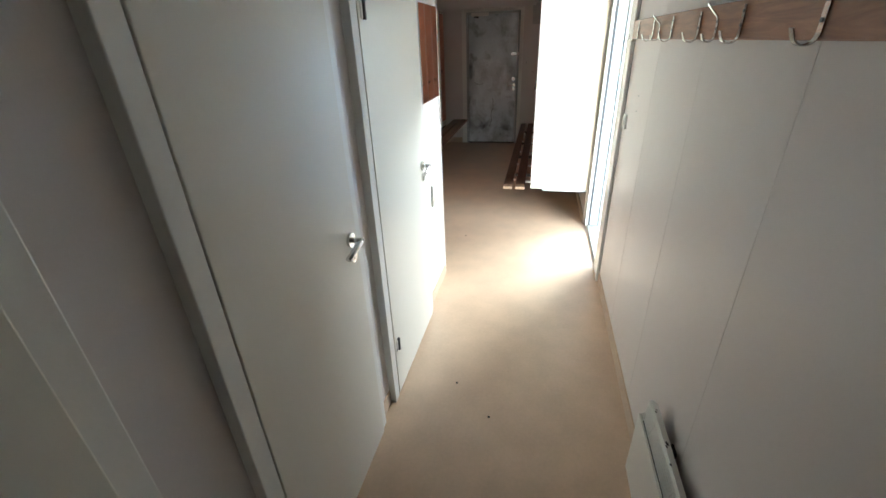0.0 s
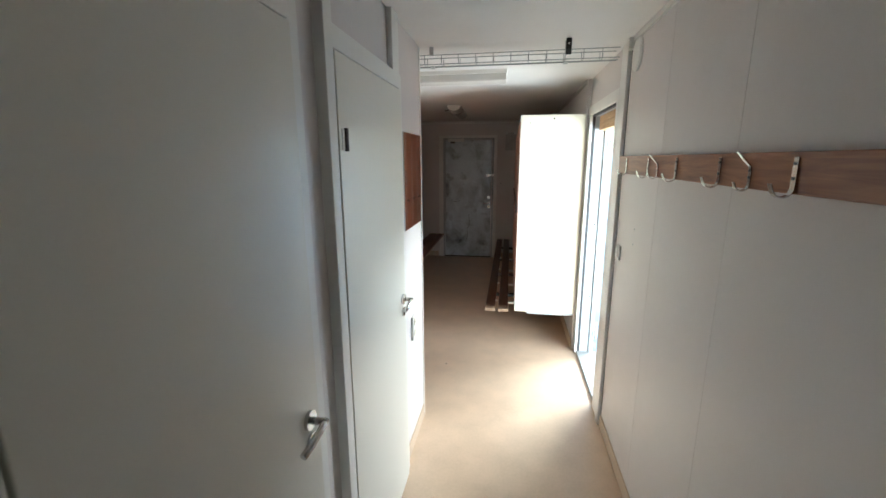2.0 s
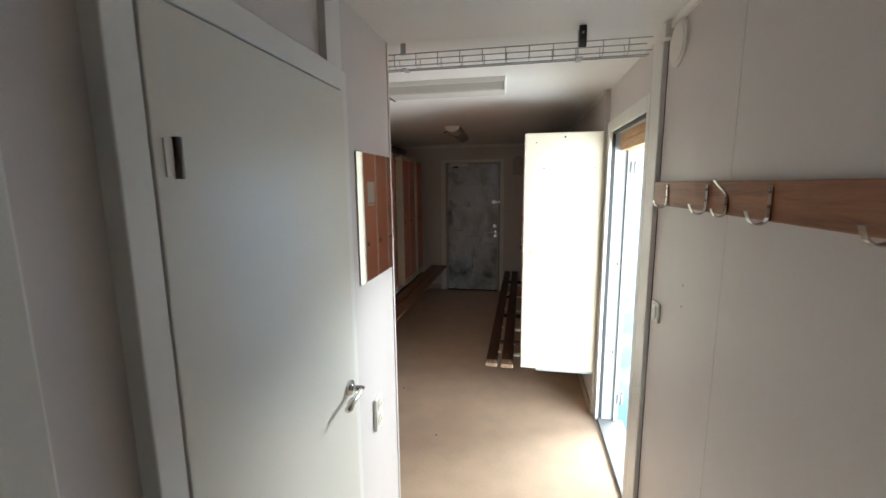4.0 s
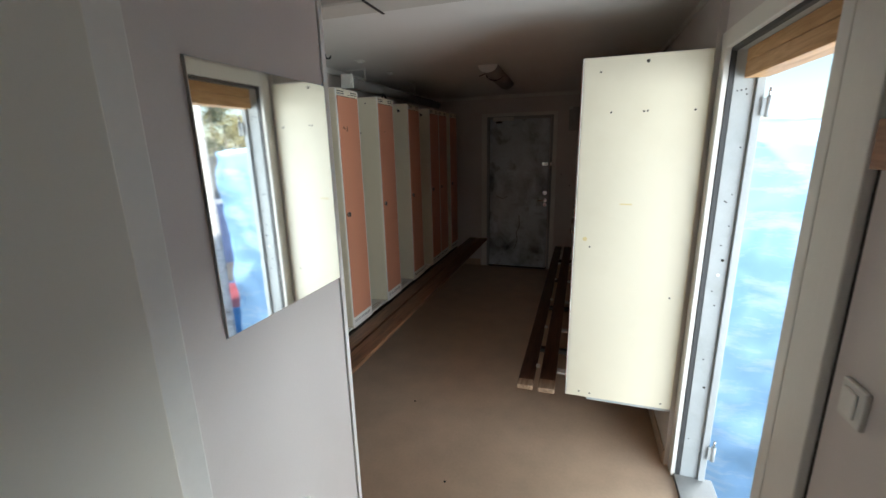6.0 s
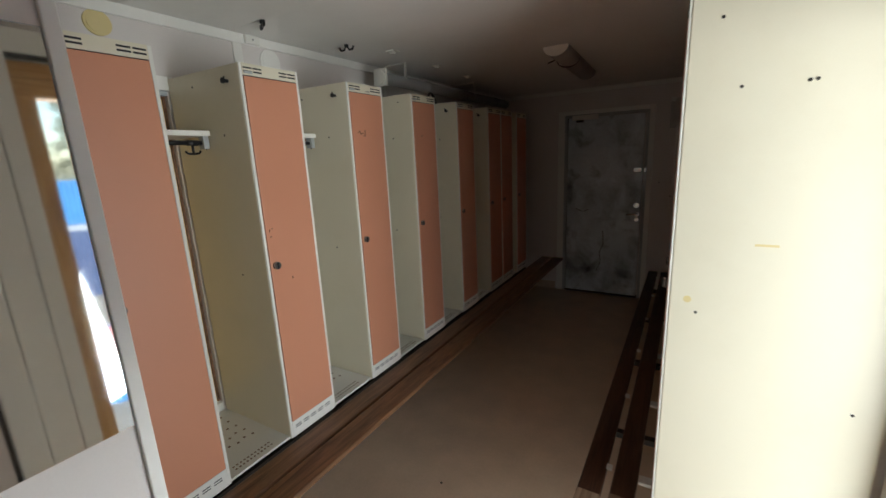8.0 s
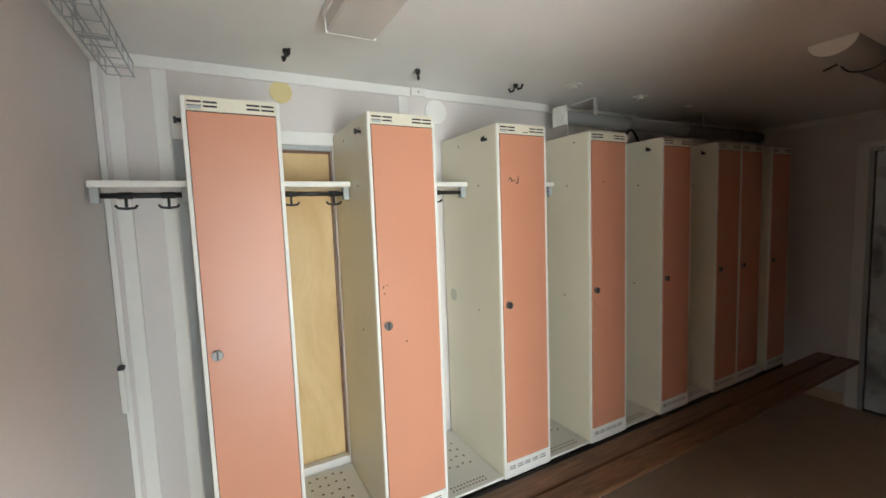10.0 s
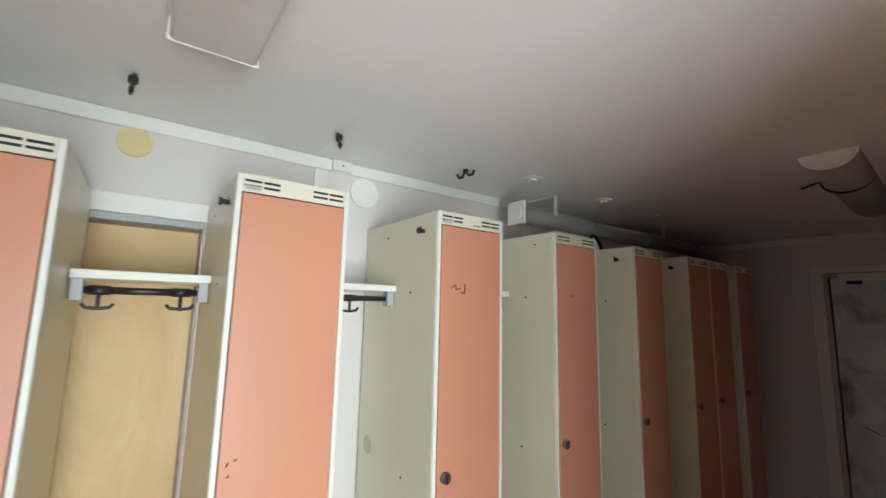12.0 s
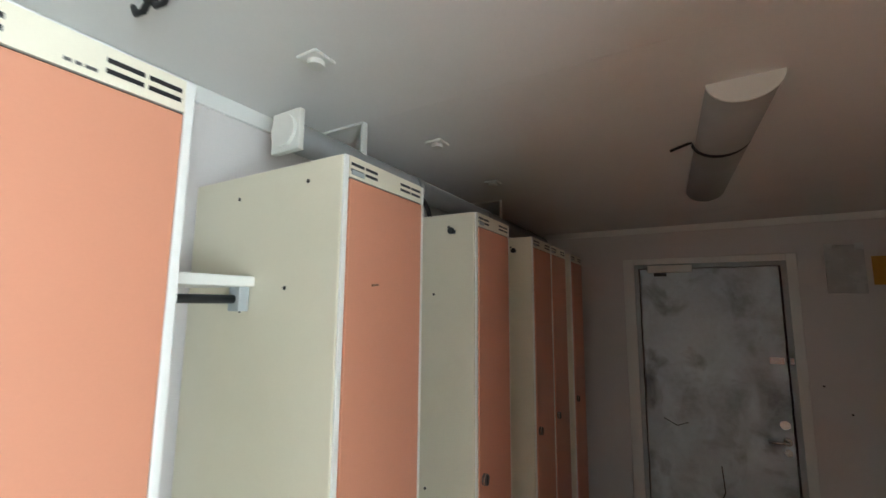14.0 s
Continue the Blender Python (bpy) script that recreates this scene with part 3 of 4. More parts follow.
# lockers on the outside wall
R_Y = [2.727 + i * 0.291 for i in range(11)]
rfirst = locker(R_Y[0], -1, 0.009, XR - 0.032, RZ0, "lockers along the outside wall")
rmade = [rfirst] + [copy_thing(rfirst, Matrix.Translation(rfirst.location + Vector((0, y - R_Y[0], 0)))) for y in R_Y[1:]]
part("stain", disc(bmesh.new(), (-1.93, L_Y[2] - 0.0003, 1.278), (0, 1, 0), 0.034, 0.001, 18), mat("grey_smudge", (0.56, 0.55, 0.45), 0.5), made[2], "faint grey smudge")
holes(rfirst, R_Y[0], ((0.084, 2.051), (0.14, 1.87), (0.281, 1.87), (0.296, 1.871), (0.489, 1.867), (0.083, 1.217), (0.076, 0.384), (0.132, 0.379), (0.487, 0.381), (0.472, 0.975)))
part("screw_hole", disc(bmesh.new(), (0.281, R_Y[0] - 0.0004, 2.084), (0, 1, 0), 0.0075, 0.0016, 12), M_DARK, rfirst)
part("stain", disc(bmesh.new(), (0.058, R_Y[0] - 0.0003, 1.257), (0, 1, 0), 0.011, 0.001, 16), M_YELLOW, rfirst, "yellowed stain")
part("scuff", boxes((0.21, R_Y[0] - 0.0008, 1.435, 0.265, R_Y[0] + 0.001, 1.442)), M_YELLOW, rfirst, "faint scuff")
n = thing("paper_note", (0, R_Y[0] + 0.1, 1.60), "white paper note taped on a locker door", "paper")
part("sheet", boxes((-0.0075, R_Y[0] + 0.07, 1.60, -0.0068, R_Y[0] + 0.22, 1.79)), M_PAPER, n)
part("text_line", boxes((-0.0082, R_Y[0] + 0.09, 1.615, -0.0076, R_Y[0] + 0.2, 1.62)), M_BLACK, n)
for i in range(0, 11, 2):
    w = thing("wall_bracket", (XR - 0.05, R_Y[i] + 0.05, RZ0 - 0.06), "grey steel bracket under the wall-hung lockers", "bracket", "locker brackets")
    part("arm", boxes((0.12, R_Y[i] + 0.03, RZ0 - 0.03, XR - 0.031, R_Y[i] + 0.06, RZ0)), M_GALV, w)


# ---- open compartments between the lockers ----
def compartment(y0, y1, base=True, hooks=()):
    c = thing("coat_shelf", (-1.85, (y0 + y1) / 2, 1.853), "white shelf over a black rail with coat hooks between lockers", "shelf", "coat shelves")
    part("shelf_board", boxes((XW + 0.015, y0 + 0.002, 1.853, -1.75, y1 - 0.002, 1.876), bevel=0.003), M_WHITE, c)
    for y in (y0 + 0.018, y1 - 0.018):
        part("bracket", boxes((-1.80, y - 0.012, 1.80, -1.762, y + 0.012, 1.853), bevel=0.002), M_GALV, c, "grey metal bracket")
    r = part("rail", tube(bmesh.new(), [(-1.782, y0 + 0.006, 1.826), (-1.782, y1 - 0.006, 1.826)], 0.0095, 12), M_BLACK, c, "black plastic rail", smooth=True)
    for y in (y0 + d for d in hooks):
        bm = tube(bmesh.new(), [(-1.782, y, 1.82), (-1.782, y, 1.785)], 0.005, 8)
        tube(bm, [(-1.782, y - 0.032, 1.793), (-1.782, y - 0.024, 1.783), (-1.782, y, 1.78), (-1.782, y + 0.024, 1.783), (-1.782, y + 0.032, 1.793)], 0.0045, 8)
        tube(bm, [(-1.782, y - 0.022, 1.826), (-1.782, y + 0.022, 1.826)], 0.012, 12)
        part("hook", bm, M_BLACK, r, "black double hook", smooth=True)
    if base:
        p = thing("base_plate", (-1.7, (y0 + y1) / 2, LZ0), "perforated white enamelled base plate between lockers", "plate", "perforated plates")
        part("sheet", boxes((XW + 0.015, y0 + 0.001, LZ0, LF - 0.004, y1 - 0.001, LZ0 + 0.012), bevel=0.002), M_WHITE, p)
        bm = bmesh.new()
        for i in range(5):
            for j in range(6):
                disc(bm, (-1.97 + i * 0.066 + (j % 2) * 0.012, y0 + 0.045 + j * 0.038, LZ0 + 0.0122), (0, 0, 1), 0.0065, 0.001, 8)
        for i in range(2):
            for j in range(11):
                disc(bm, (-1.565 + i * 0.022, y0 + 0.05 + j * 0.0175, LZ0 + 0.0122), (0, 0, 1), 0.005, 0.001, 8)
        part("perforation", bm, M_BENCH, p, "dark round holes")
    return c


compartment(1.50, 1.798, False, (0.10, 0.225))
for i, hk in enumerate(((0.06, 0.235), (0.14,), (), (), ())):
    compartment(L_Y[i] + LW, L_Y[i + 1], True, hk)
compartment(L_Y[6] + LW, L_Y[7])

stand = thing("locker_stand", (-1.75, 3.8, 0), "low dark steel stand under the lockers", "stand")
for y in (1.82, 2.6, 3.4, 4.2, 5.0, 5.74):
    part("cross_bar", boxes((XW + 0.02, y, LZ0 - 0.04, LF - 0.02, y + 0.03, LZ0 - 0.001)), M_DARK, stand)
    part("leg", boxes((-1.78, y, 0.0, -1.75, y + 0.03, LZ0 - 0.04)), M_DARK, stand)
    part("leg", boxes((XW + 0.03, y, 0.0, XW + 0.06, y + 0.03, LZ0 - 0.04)), M_DARK, stand)
part("long_bar", boxes((LF - 0.055, 1.8, LZ0 - 0.08, LF - 0.03, 5.78, LZ0 - 0.041)), M_DARK, stand)


# ---- benches ----
def bench(label, slats, y0, y1, top, legs, reach, timber):
    b = thing("bench", (sum(slats[0][:2]) / 2, (y0 + y1) / 2, 0), label, "bench")
    for x0, x1, dy in slats:
        part("slat", boxes((x0, y0 + dy, top - 0.028, x1, y1, top), bevel=0.006), timber, b)
    xa, xb = slats[0][0], slats[-1][1]
    for y in legs:
        part("cross_bar", boxes((min(xa + 0.01, reach), y - 0.018, top - 0.058, max(xb - 0.09, reach), y + 0.018, top - 0.0285)), M_DARK, b)
    return b


bench("long dark-stained bench with two worn wooden slats", ((-1.487, -1.365, 0.0), (-1.35, -1.222, 0.02)), 1.62, 6.28, 0.435, (1.9, 2.7, 3.5, 4.3, 5.1, 5.75), -1.54, M_BENCH)
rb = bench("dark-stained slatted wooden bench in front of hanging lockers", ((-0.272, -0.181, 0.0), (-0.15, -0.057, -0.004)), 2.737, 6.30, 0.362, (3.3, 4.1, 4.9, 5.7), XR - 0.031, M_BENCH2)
for x0, x1, y0, ln in ((-0.272, -0.181, 2.737, 0.075), (-0.15, -0.057, 2.733, 0.105)):
    part("worn_end", boxes((x0 - 0.0008, y0 - 0.0008, 0.3332, x1 + 0.0008, y0 + ln, 0.3628), bevel=0.006), M_WORN, rb, "pale worn bare end of a slat")
for i in range(6):
    y = 2.985 + i * 0.612
    part("joint_clip", boxes((-0.184, y - 0.014, 0.352, -0.16, y + 0.014, 0.366), bevel=0.002), M_WHITE, rb, "small white clip between the slats")
    part("end_bracket", boxes((-0.055, y - 0.024, 0.335, 0.0, y + 0.024, 0.351), bevel=0.004), M_WHITE, rb, "white bracket")


# ---- corridor things ----
def mirror():
    m = thing("wall_mirror", (XL, 1.33, 1.372), "frameless rectangular mirror fixed to the corridor wall", "mirror")
    part("glass", boxes((XL + 0.002, 1.117, 1.374, XL + 0.006, 1.52, 1.889), bevel=0.001), M_MIRROR, m)
    part("backing", boxes((XL, 1.1155, 1.3725, XL + 0.002, 1.5215, 1.8905)), M_GALV, m)


def socket():
    s = thing("wall_socket", (XL, 1.26, 0.77), "cream double wall socket", "socket")
    part("plate", boxes((XL, 1.204, 0.70, XL + 0.016, 1.284, 0.845), bevel=0.004), M_WHITE, s)
    for z in (0.737, 0.808):
        o = part("outlet", disc(bmesh.new(), (XL + 0.017, 1.244, z), (1, 0, 0), 0.024, 0.004), M_CREAM, s, "round recessed outlet")
        for y in (1.235, 1.253):
            part("pin_hole", disc(bmesh.new(), (XL + 0.0193, y, z), (1, 0, 0), 0.003, 0.001, 8), M_BLACK, o)


def switch():
    s = thing("light_switch", (XR, 1.487, 1.2), "cream rocker light switch", "switch")
    part("plate", boxes((XR - 0.012, 1.45, 1.172, XR, 1.525, 1.256), bevel=0.004), M_WHITE, s)
    part("rocker", boxes((XR - 0.018, 1.467, 1.186, XR - 0.011, 1.509, 1.242), bevel=0.003), M_TRIM, s)


def strap(pts, width, thick):
    """A flat metal strip bent along (x, z) points, centred on y = pts[0][1]."""
    bm = bmesh.new()
    y = pts[0][1]
    line = [Vector((p[0], p[2])) for p in pts]
    rows = []
    for i, p in enumerate(line):
        d = (line[min(i + 1, len(line) - 1)] - line[max(i - 1, 0)]).normalized()
        n = Vector((-d.y, d.x)) * thick / 2
        rows.append([bm.verts.new((q.x, y + s, q.y)) for q, s in ((p + n, -width / 2), (p + n, width / 2), (p - n, width / 2), (p - n, -width / 2))])
    for a, b in zip(rows, rows[1:]):
        for k in range(4):
            bm.faces.new((a[k], a[(k + 1) % 4], b[(k + 1) % 4], b[k]))
    bm.faces.new(rows[0][::-1])
    bm.faces.new(rows[-1])
    bmesh.ops.bevel(bm, geom=list(bm.edges), offset=thick * 0.18, segments=1, affect="EDGES")
    return bm


def arc(cx, cz, r, a0, a1, y, n=9):
    return [(cx + r * math.cos(radians(a0 + (a1 - a0) * i / n)), y, cz + r * math.sin(radians(a0 + (a1 - a0) * i / n))) for i in range(n + 1)]


def hook_j(rack, y):
    """A flat steel strip bent into a J."""
    x = XR - 0.0245
    pts = [(x, y, 1.752), (x, y, 1.72), (x, y, 1.69)] + arc(x - 0.021, 1.684, 0.021, 0, -165, y) + [(x - 0.047, y, 1.694)]
    h = part("coat_hook", strap(pts, 0.016, 0.0035), M_CHROME, rack, "dull metal strip coat hook")
    for z in (1.705, 1.738):
        part("screw", disc(bmesh.new(), (x - 0.0025, y, z), (1, 0, 0), 0.0042, 0.002, 10), M_KNOB, h)


def hook_y(rack, y):
    """A hook with a long upper arm and a short lower one."""
    x = XR - 0.0245
    pts = [(x - 0.036, y, 1.767), (x - 0.022, y, 1.75), (x - 0.003, y, 1.73), (x, y, 1.715), (x, y, 1.69)] + arc(x - 0.017, 1.682, 0.017, 0, -160, y) + [(x - 0.037, y, 1.688)]
    h = part("coat_hook", strap(pts, 0.012, 0.004), M_CHROME, rack, "bright metal double coat hook")
    for z in (1.70, 1.718):
        part("screw", disc(bmesh.new(), (x - 0.003, y, z), (1, 0, 0), 0.0035, 0.002, 10), M_KNOB, h)


def coat_rack():
    r = thing("coat_rack", (XR, 0.4, 1.67), "varnished pine board with dull metal coat hooks", "coat rack")
    part("board", boxes((XR - 0.022, -1.35, 1.670, XR, 1.574, 1.764), bevel=0.003), M_RACK, r)
    for y in (1.40, 1.042, 0.708, 0.372, 0.03, -0.335, -0.69, -1.05):
        hook_j(r, y)
    for y in (0.912, 0.205):
        hook_y(r, y)


def radiator():
    r = thing("electric_radiator", (0.5, -0.35, 0.1), "chipped white electric wall radiator with top grille", "radiator")
    y0, y1 = -0.95, -0.095
    part("front_panel", boxes((0.486, y0, 0.12, 0.497, y1, 0.425), bevel=0.004), M_WHITE, r)
    bm = bmesh.new()
    prof = ((0.512, 0.12), (0.552, 0.12), (0.552, 0.462), (0.545, 0.478), (0.52, 0.497), (0.512, 0.492))
    a, b = ([bm.verts.new((x, y, z)) for x, z in prof] for y in (y0, y1))
    bm.faces.new(a)
    bm.faces.new(b[::-1])
    for i in range(6):
        bm.faces.new((a[i], a[(i + 1) % 6], b[(i + 1) % 6], b[i]))
    part("rear_panel", bm, M_WHITE, r)
    for y in (y0, y1 - 0.012):
        part("end_panel", boxes((0.497, y, 0.12, 0.512, y + 0.012, 0.43), bevel=0.003), M_WHITE, r)
    part("dark_inside", boxes((0.498, y0 + 0.013, 0.34, 0.511, y1 - 0.013, 0.40)), M_DARK, r)
    for i in range(6):
        x, z = 0.4975 + i * 0.0026, 0.43 + i * 0.0105
        part("grille_bar", boxes((x, y0 + 0.012, z - 0.003, x + 0.002, y1 - 0.012, z + 0.003)), M_TRIM, r)
    for y in (-0.2, -0.32, -0.44, -0.62, -0.8):
        part("grille_rib", tube(bmesh.new(), [(0.498, y, 0.426), (0.512, y, 0.486)], 0.0025, 6), M_TRIM, r)
    for y, x, s in ((-0.275, 0.531, 0.011), (-0.29, 0.525, 0.007), (-0.135, 0.53, 0.005), (-0.15, 0.523, 0.006), (-0.36, 0.52, 0.006), (-0.47, 0.53, 0.005)):
        z = 0.497 - (x - 0.52) * 0.76
        part("paint_chip", disc(bmesh.new(), (x, y, z), (0.6, 0, 0.8), s * 0.7, 0.0016, 7), M_DARK, r)
    for y in (-0.75, -0.25):
        part("wall_bracket", boxes((0.552, y - 0.02, 0.2, XR, y + 0.02, 0.44)), M_DARK, r)


def vent_disc(x, y, z, r, material, label, sx):
    v = thing("vent_cover", (x, y, z), label, "vent")
    part("plate", disc(bmesh.new(), (x + sx * 0.005, y, z), (1, 0, 0), r, 0.01, 36), material, v)
    part("ring", disc(bmesh.new(), (x + sx * 0.011, y, z), (1, 0, 0), r * 0.82, 0.004, 36), material, v)


mirror()
socket()
switch()
coat_rack()
radiator()
vent_disc(XR, 1.45, 2.285, 0.085, M_TRIM, "round off-white vent cover on the wall", -1)
j = thing("junction_box", (XR, 1.545, 2.36), "small cream junction box by the ceiling", "box")
part("body", boxes((XR - 0.035, 1.52, 2.33, XR, 1.572, 2.385), bevel=0.003), M_WHITE, j)
s = thing("wall_screw", (XR, 1.235, 1.3), "two small screws stuck in the wall", "screw")
for z in (1.312, 1.392):
    part("head", disc(bmesh.new(), (XR - 0.001, 1.235, z), (1, 0, 0), 0.004, 0.003, 10), M_GALV, s)


# ---- ceiling things ----
def tray():
    t = thing("cable_tray", (-0.7, 1.59, 2.31), "empty galvanised wire cable tray under the ceiling", "cable tray")
    for y, z in ((1.548, 2.345), (1.548, 2.295), (1.59, 2.29), (1.632, 2.295), (1.632, 2.345)):
        part("long_wire", tube(bmesh.new(), [(XW + 0.03, y, z), (0.50, y, z)], 0.0025, 6), M_GALV, t)
    for i in range(25):
        x = XW + 0.04 + i * 0.1
        part("cross_wire", tube(bmesh.new(), [(x, 1.548, 2.347), (x, 1.548, 2.293), (x, 1.632, 2.293), (x, 1.632, 2.347)], 0.0022, 6), M_GALV, t)
    for x in (-1.6, -0.55, 0.22):
        part("hanger", boxes((x - 0.012, 1.552, 2.343, x + 0.012, 1.556, CE)), M_GALV, t)
        part("cradle", boxes((x - 0.012, 1.556, 2.285, x + 0.012, 1.63, 2.288)), M_GALV, t)


def ceiling_clip(x, y, turn):
    c = thing("cable_clip", (x, y, CE), "black plastic cable clip screwed to the ceiling", "clip", "cable clips")
    a = Vector((math.cos(turn), math.sin(turn), 0))
    q = Vector((x, y, CE))
    part("strap", tube(bmesh.new(), [q + a * -0.05 + Vector((0, 0, -0.012)), q + a * -0.04 + Vector((0, 0, -0.03)), q + a * -0.018 + Vector((0, 0, -0.03)), q + Vector((0, 0, -0.006)), q + a * 0.018 + Vector((0, 0, -0.03)), q + a * 0.04 + Vector((0, 0, -0.03)), q + a * 0.05 + Vector((0, 0, -0.012))], 0.006, 8), M_BLACK, c, smooth=True)
    part("screw_block", disc(bmesh.new(), (x, y, CE - 0.008), (0, 0, 1), 0.012, 0.016, 12), M_BLACK, c)


def troffer():
    """Boxy fluorescent fitting across the room."""
    l = thing("ceiling_lamp", (-0.78, 2.3, CE), "unlit fluorescent ceiling lamp with clear prismatic cover", "lamp")
    part("housing", boxes((-1.368, 2.217, CE - 0.028, -0.118, 2.397, CE), bevel=0.003), M_WHITE, l)
    bm = bmesh.new()
    prof = ((2.224, -0.0285), (2.227, -0.071), (2.234, -0.077), (2.380, -0.077), (2.387, -0.071), (2.390, -0.0285))
    a, b = ([bm.verts.new((x, y, CE + z)) for y, z in prof] for x in (-1.358, -0.128))
    bm.faces.new(a)
    bm.faces.new(b[::-1])
    for i in range(6):
        bm.faces.new((a[i], a[(i + 1) % 6], b[(i + 1) % 6], b[i]))
    part("cover", bm, M_DIFF, l, "dusty translucent cover")
    for x in (-1.364, -0.128):
        part("end_cap", boxes((x, 2.222, CE - 0.0785, x + 0.006, 2.392, CE - 0.0282), bevel=0.002), M_WHITE, l, "white end cap")
    part("strap", boxes((-0.86, 2.215, CE - 0.082, -0.848, 2.400, CE - 0.0785), (-0.86, 2.212, CE - 0.081, -0.848, 2.216, CE)), M_BLACK, l, "black cable tie")


def half_round():
    l = thing("ceiling_lamp", (-0.775, 4.85, CE), "unlit half-round ceiling lamp held by a black tie", "lamp")
    bm = bmesh.new()
    n = 14
    prof = [(-0.082 * math.cos(math.pi * i / n), -0.062 * math.sin(math.pi * i / n)) for i in range(n + 1)]
    a, b = ([bm.verts.new((-0.773 + px - 0.05 * (y - 4.2) / 1.35, y, CE + pz)) for px, pz in prof] for y in (4.206, 5.355))
    bm.faces.new(a)
    bm.faces.new(b[::-1])
    for i in range(n):
        bm.faces.new((a[i], a[i + 1], b[i + 1], b[i]))
    part("cover", bm, M_DIFF2, l, "grey translucent cover", smooth=True)
    for y, e in ((4.2, 0.0), (5.356, -0.043)):
        bm = bmesh.new()
        a, b = ([bm.verts.new((-0.773 + px * 1.02 + e, y + dy, CE + pz * 1.02)) for px, pz in prof] for dy in (0, 0.006))
        bm.faces.new(a)
        bm.faces.new(b[::-1])
        for i in range(n):
            bm.faces.new((a[i], a[i + 1], b[i + 1], b[i]))
        part("end_cap", bm, M_WHITE, l, "white end cap")
    tie = [(-0.797 + px * 1.04, 4.63, CE + pz * 1.06) for px, pz in prof]
    part("tie", tube(bmesh.new(), [(-0.95, 4.63, CE - 0.02)] + tie, 0.005, 8), M_BLACK, l, "black cable tie", smooth=True)


def detector(x, y):
    d = thing("ceiling_sensor", (x, y, CE), "small square white ceiling fitting", "sensor", "ceiling sensors")
    part("base", boxes((x - 0.032, y - 0.032, CE - 0.008, x + 0.032, y + 0.032, CE), bevel=0.003), M_WHITE, d)
    part("cap", disc(bmesh.new(), (x, y, CE - 0.014), (0, 0, 1), 0.02, 0.013, 20), M_WHITE, d)


def duct():
    f = thing("duct_vent", (-1.85, 3.66, 2.27), "square white vent on the end of a duct", "vent")
    part("plate", boxes((-1.855, 3.655, 2.203, -1.749, 3.672, 2.313), bevel=0.003), M_WHITE, f)
    part("valve", disc(bmesh.new(), (-1.802, 3.651, 2.258), (0, 1, 0), 0.043, 0.012, 32), M_WHITE, f)
    d = thing("air_duct", (-1.85, 4.8, 2.27), "round galvanised air duct above the lockers", "duct")
    part("pipe", tube(bmesh.new(), [(-1.82, 3.672, 2.262), (-1.82, 5.95, 2.262)], 0.042, 24), M_DUCT, d, smooth=True)
    for y in (4.25, 4.9, 5.6):
        part("collar", tube(bmesh.new(), [(-1.82, y, 2.262), (-1.82, y + 0.04, 2.262)], 0.046, 24), M_DUCT, d, smooth=True)
    for y in (3.942, 5.08):
        b = thing("duct_bracket", (-1.80, y, CE), "white angled duct bracket on the ceiling", "bracket", "duct brackets")
        part("arm", boxes((-1.97, y - 0.012, CE - 0.008, -1.785, y + 0.012, CE), bevel=0.002), M_WHITE, b)
        part("strap", boxes((-1.793, y - 0.012, CE - 0.15, -1.785, y + 0.012, CE - 0.008), bevel=0.002), M_WHITE, b)
    c = thing("cable_coil", (-1.76, 4.3, LZ1), "loose loop of black cable above the lockers", "cable")
    part("loop", tube(bmesh.new(), [(-1.76, 4.15 + 0.16 * t / 12, LZ1 + 0.008 + 0.085 * math.sin(math.pi * t / 12)) for t in range(13)], 0.009, 8), M_BLACK, c, smooth=True)


tray()
for x, y, a in ((-1.755, 2.16, 0.1), (-1.768, 2.742, -0.5), (-1.768, 3.315, 0.13)):
    ceiling_clip(x, y, a)
cc = thing("cable_clip", (0.22, 1.5, CE), "black clip hanging by the cable tray", "clip", "cable clips")
part("block", boxes((0.206, 1.49, CE - 0.085, 0.236, 1.50, CE), bevel=0.004), M_BLACK, cc)
part("eye", disc(bmesh.new(), (0.221, 1.488, CE - 0.068), (0, 1, 0), 0.012, 0.008, 16), M_GASKET, cc)
part("hole", disc(bmesh.new(), (0.221, 1.489, CE - 0.03), (0, 1, 0), 0.005, 0.004, 12), M_PAPER, cc)
troffer()
half_round()
for x, y in ((-1.655, 3.615), (-1.67, 4.195), (-1.69, 4.742)):
    detector(x, y)
duct()
vent_disc(XW, 2.17, 2.30, 0.048, M_YELLOW, "round yellowed cover on the wall", 1)
vent_disc(XW, 2.966, 2.277, 0.064, M_TRIM, "round off-white vent cover above the lockers", 1)
j = thing("junction_box", (XW, 2.8, 2.36), "cream junction box below the ceiling strip", "box")
part("body", boxes((XW, 2.812, 2.345, XW + 0.03, 2.897, 2.389), bevel=0.003), M_WHITE, j)
part("screw", disc(bmesh.new(), (XW + 0.0305, 2.855, 2.367), (1, 0, 0), 0.004, 0.002, 10), M_BLACK, j)
b = thing("pipe_cap", (XW, 2.84, 1.275), "bright blue round plastic pipe cap", "cap")
part("cap", disc(bmesh.new(), (XW + 0.012, 2.84, 1.275), (1, 0, 0), 0.033, 0.024, 24), M_BLUE, b)
part("rim", disc(bmesh.new(), (XW + 0.026, 2.84, 1.275), (1, 0, 0), 0.024, 0.006, 24), M_BLUE, b)
p = thing("plastic_pocket", (-0.08, YE, 1.9), "clear plastic pocket hanging on the end wall", "pocket")
part("sheet", boxes((-0.17, YE - 0.006, 1.90, 0.012, YE - 0.001, 2.195), bevel=0.002), M_FILM, p)
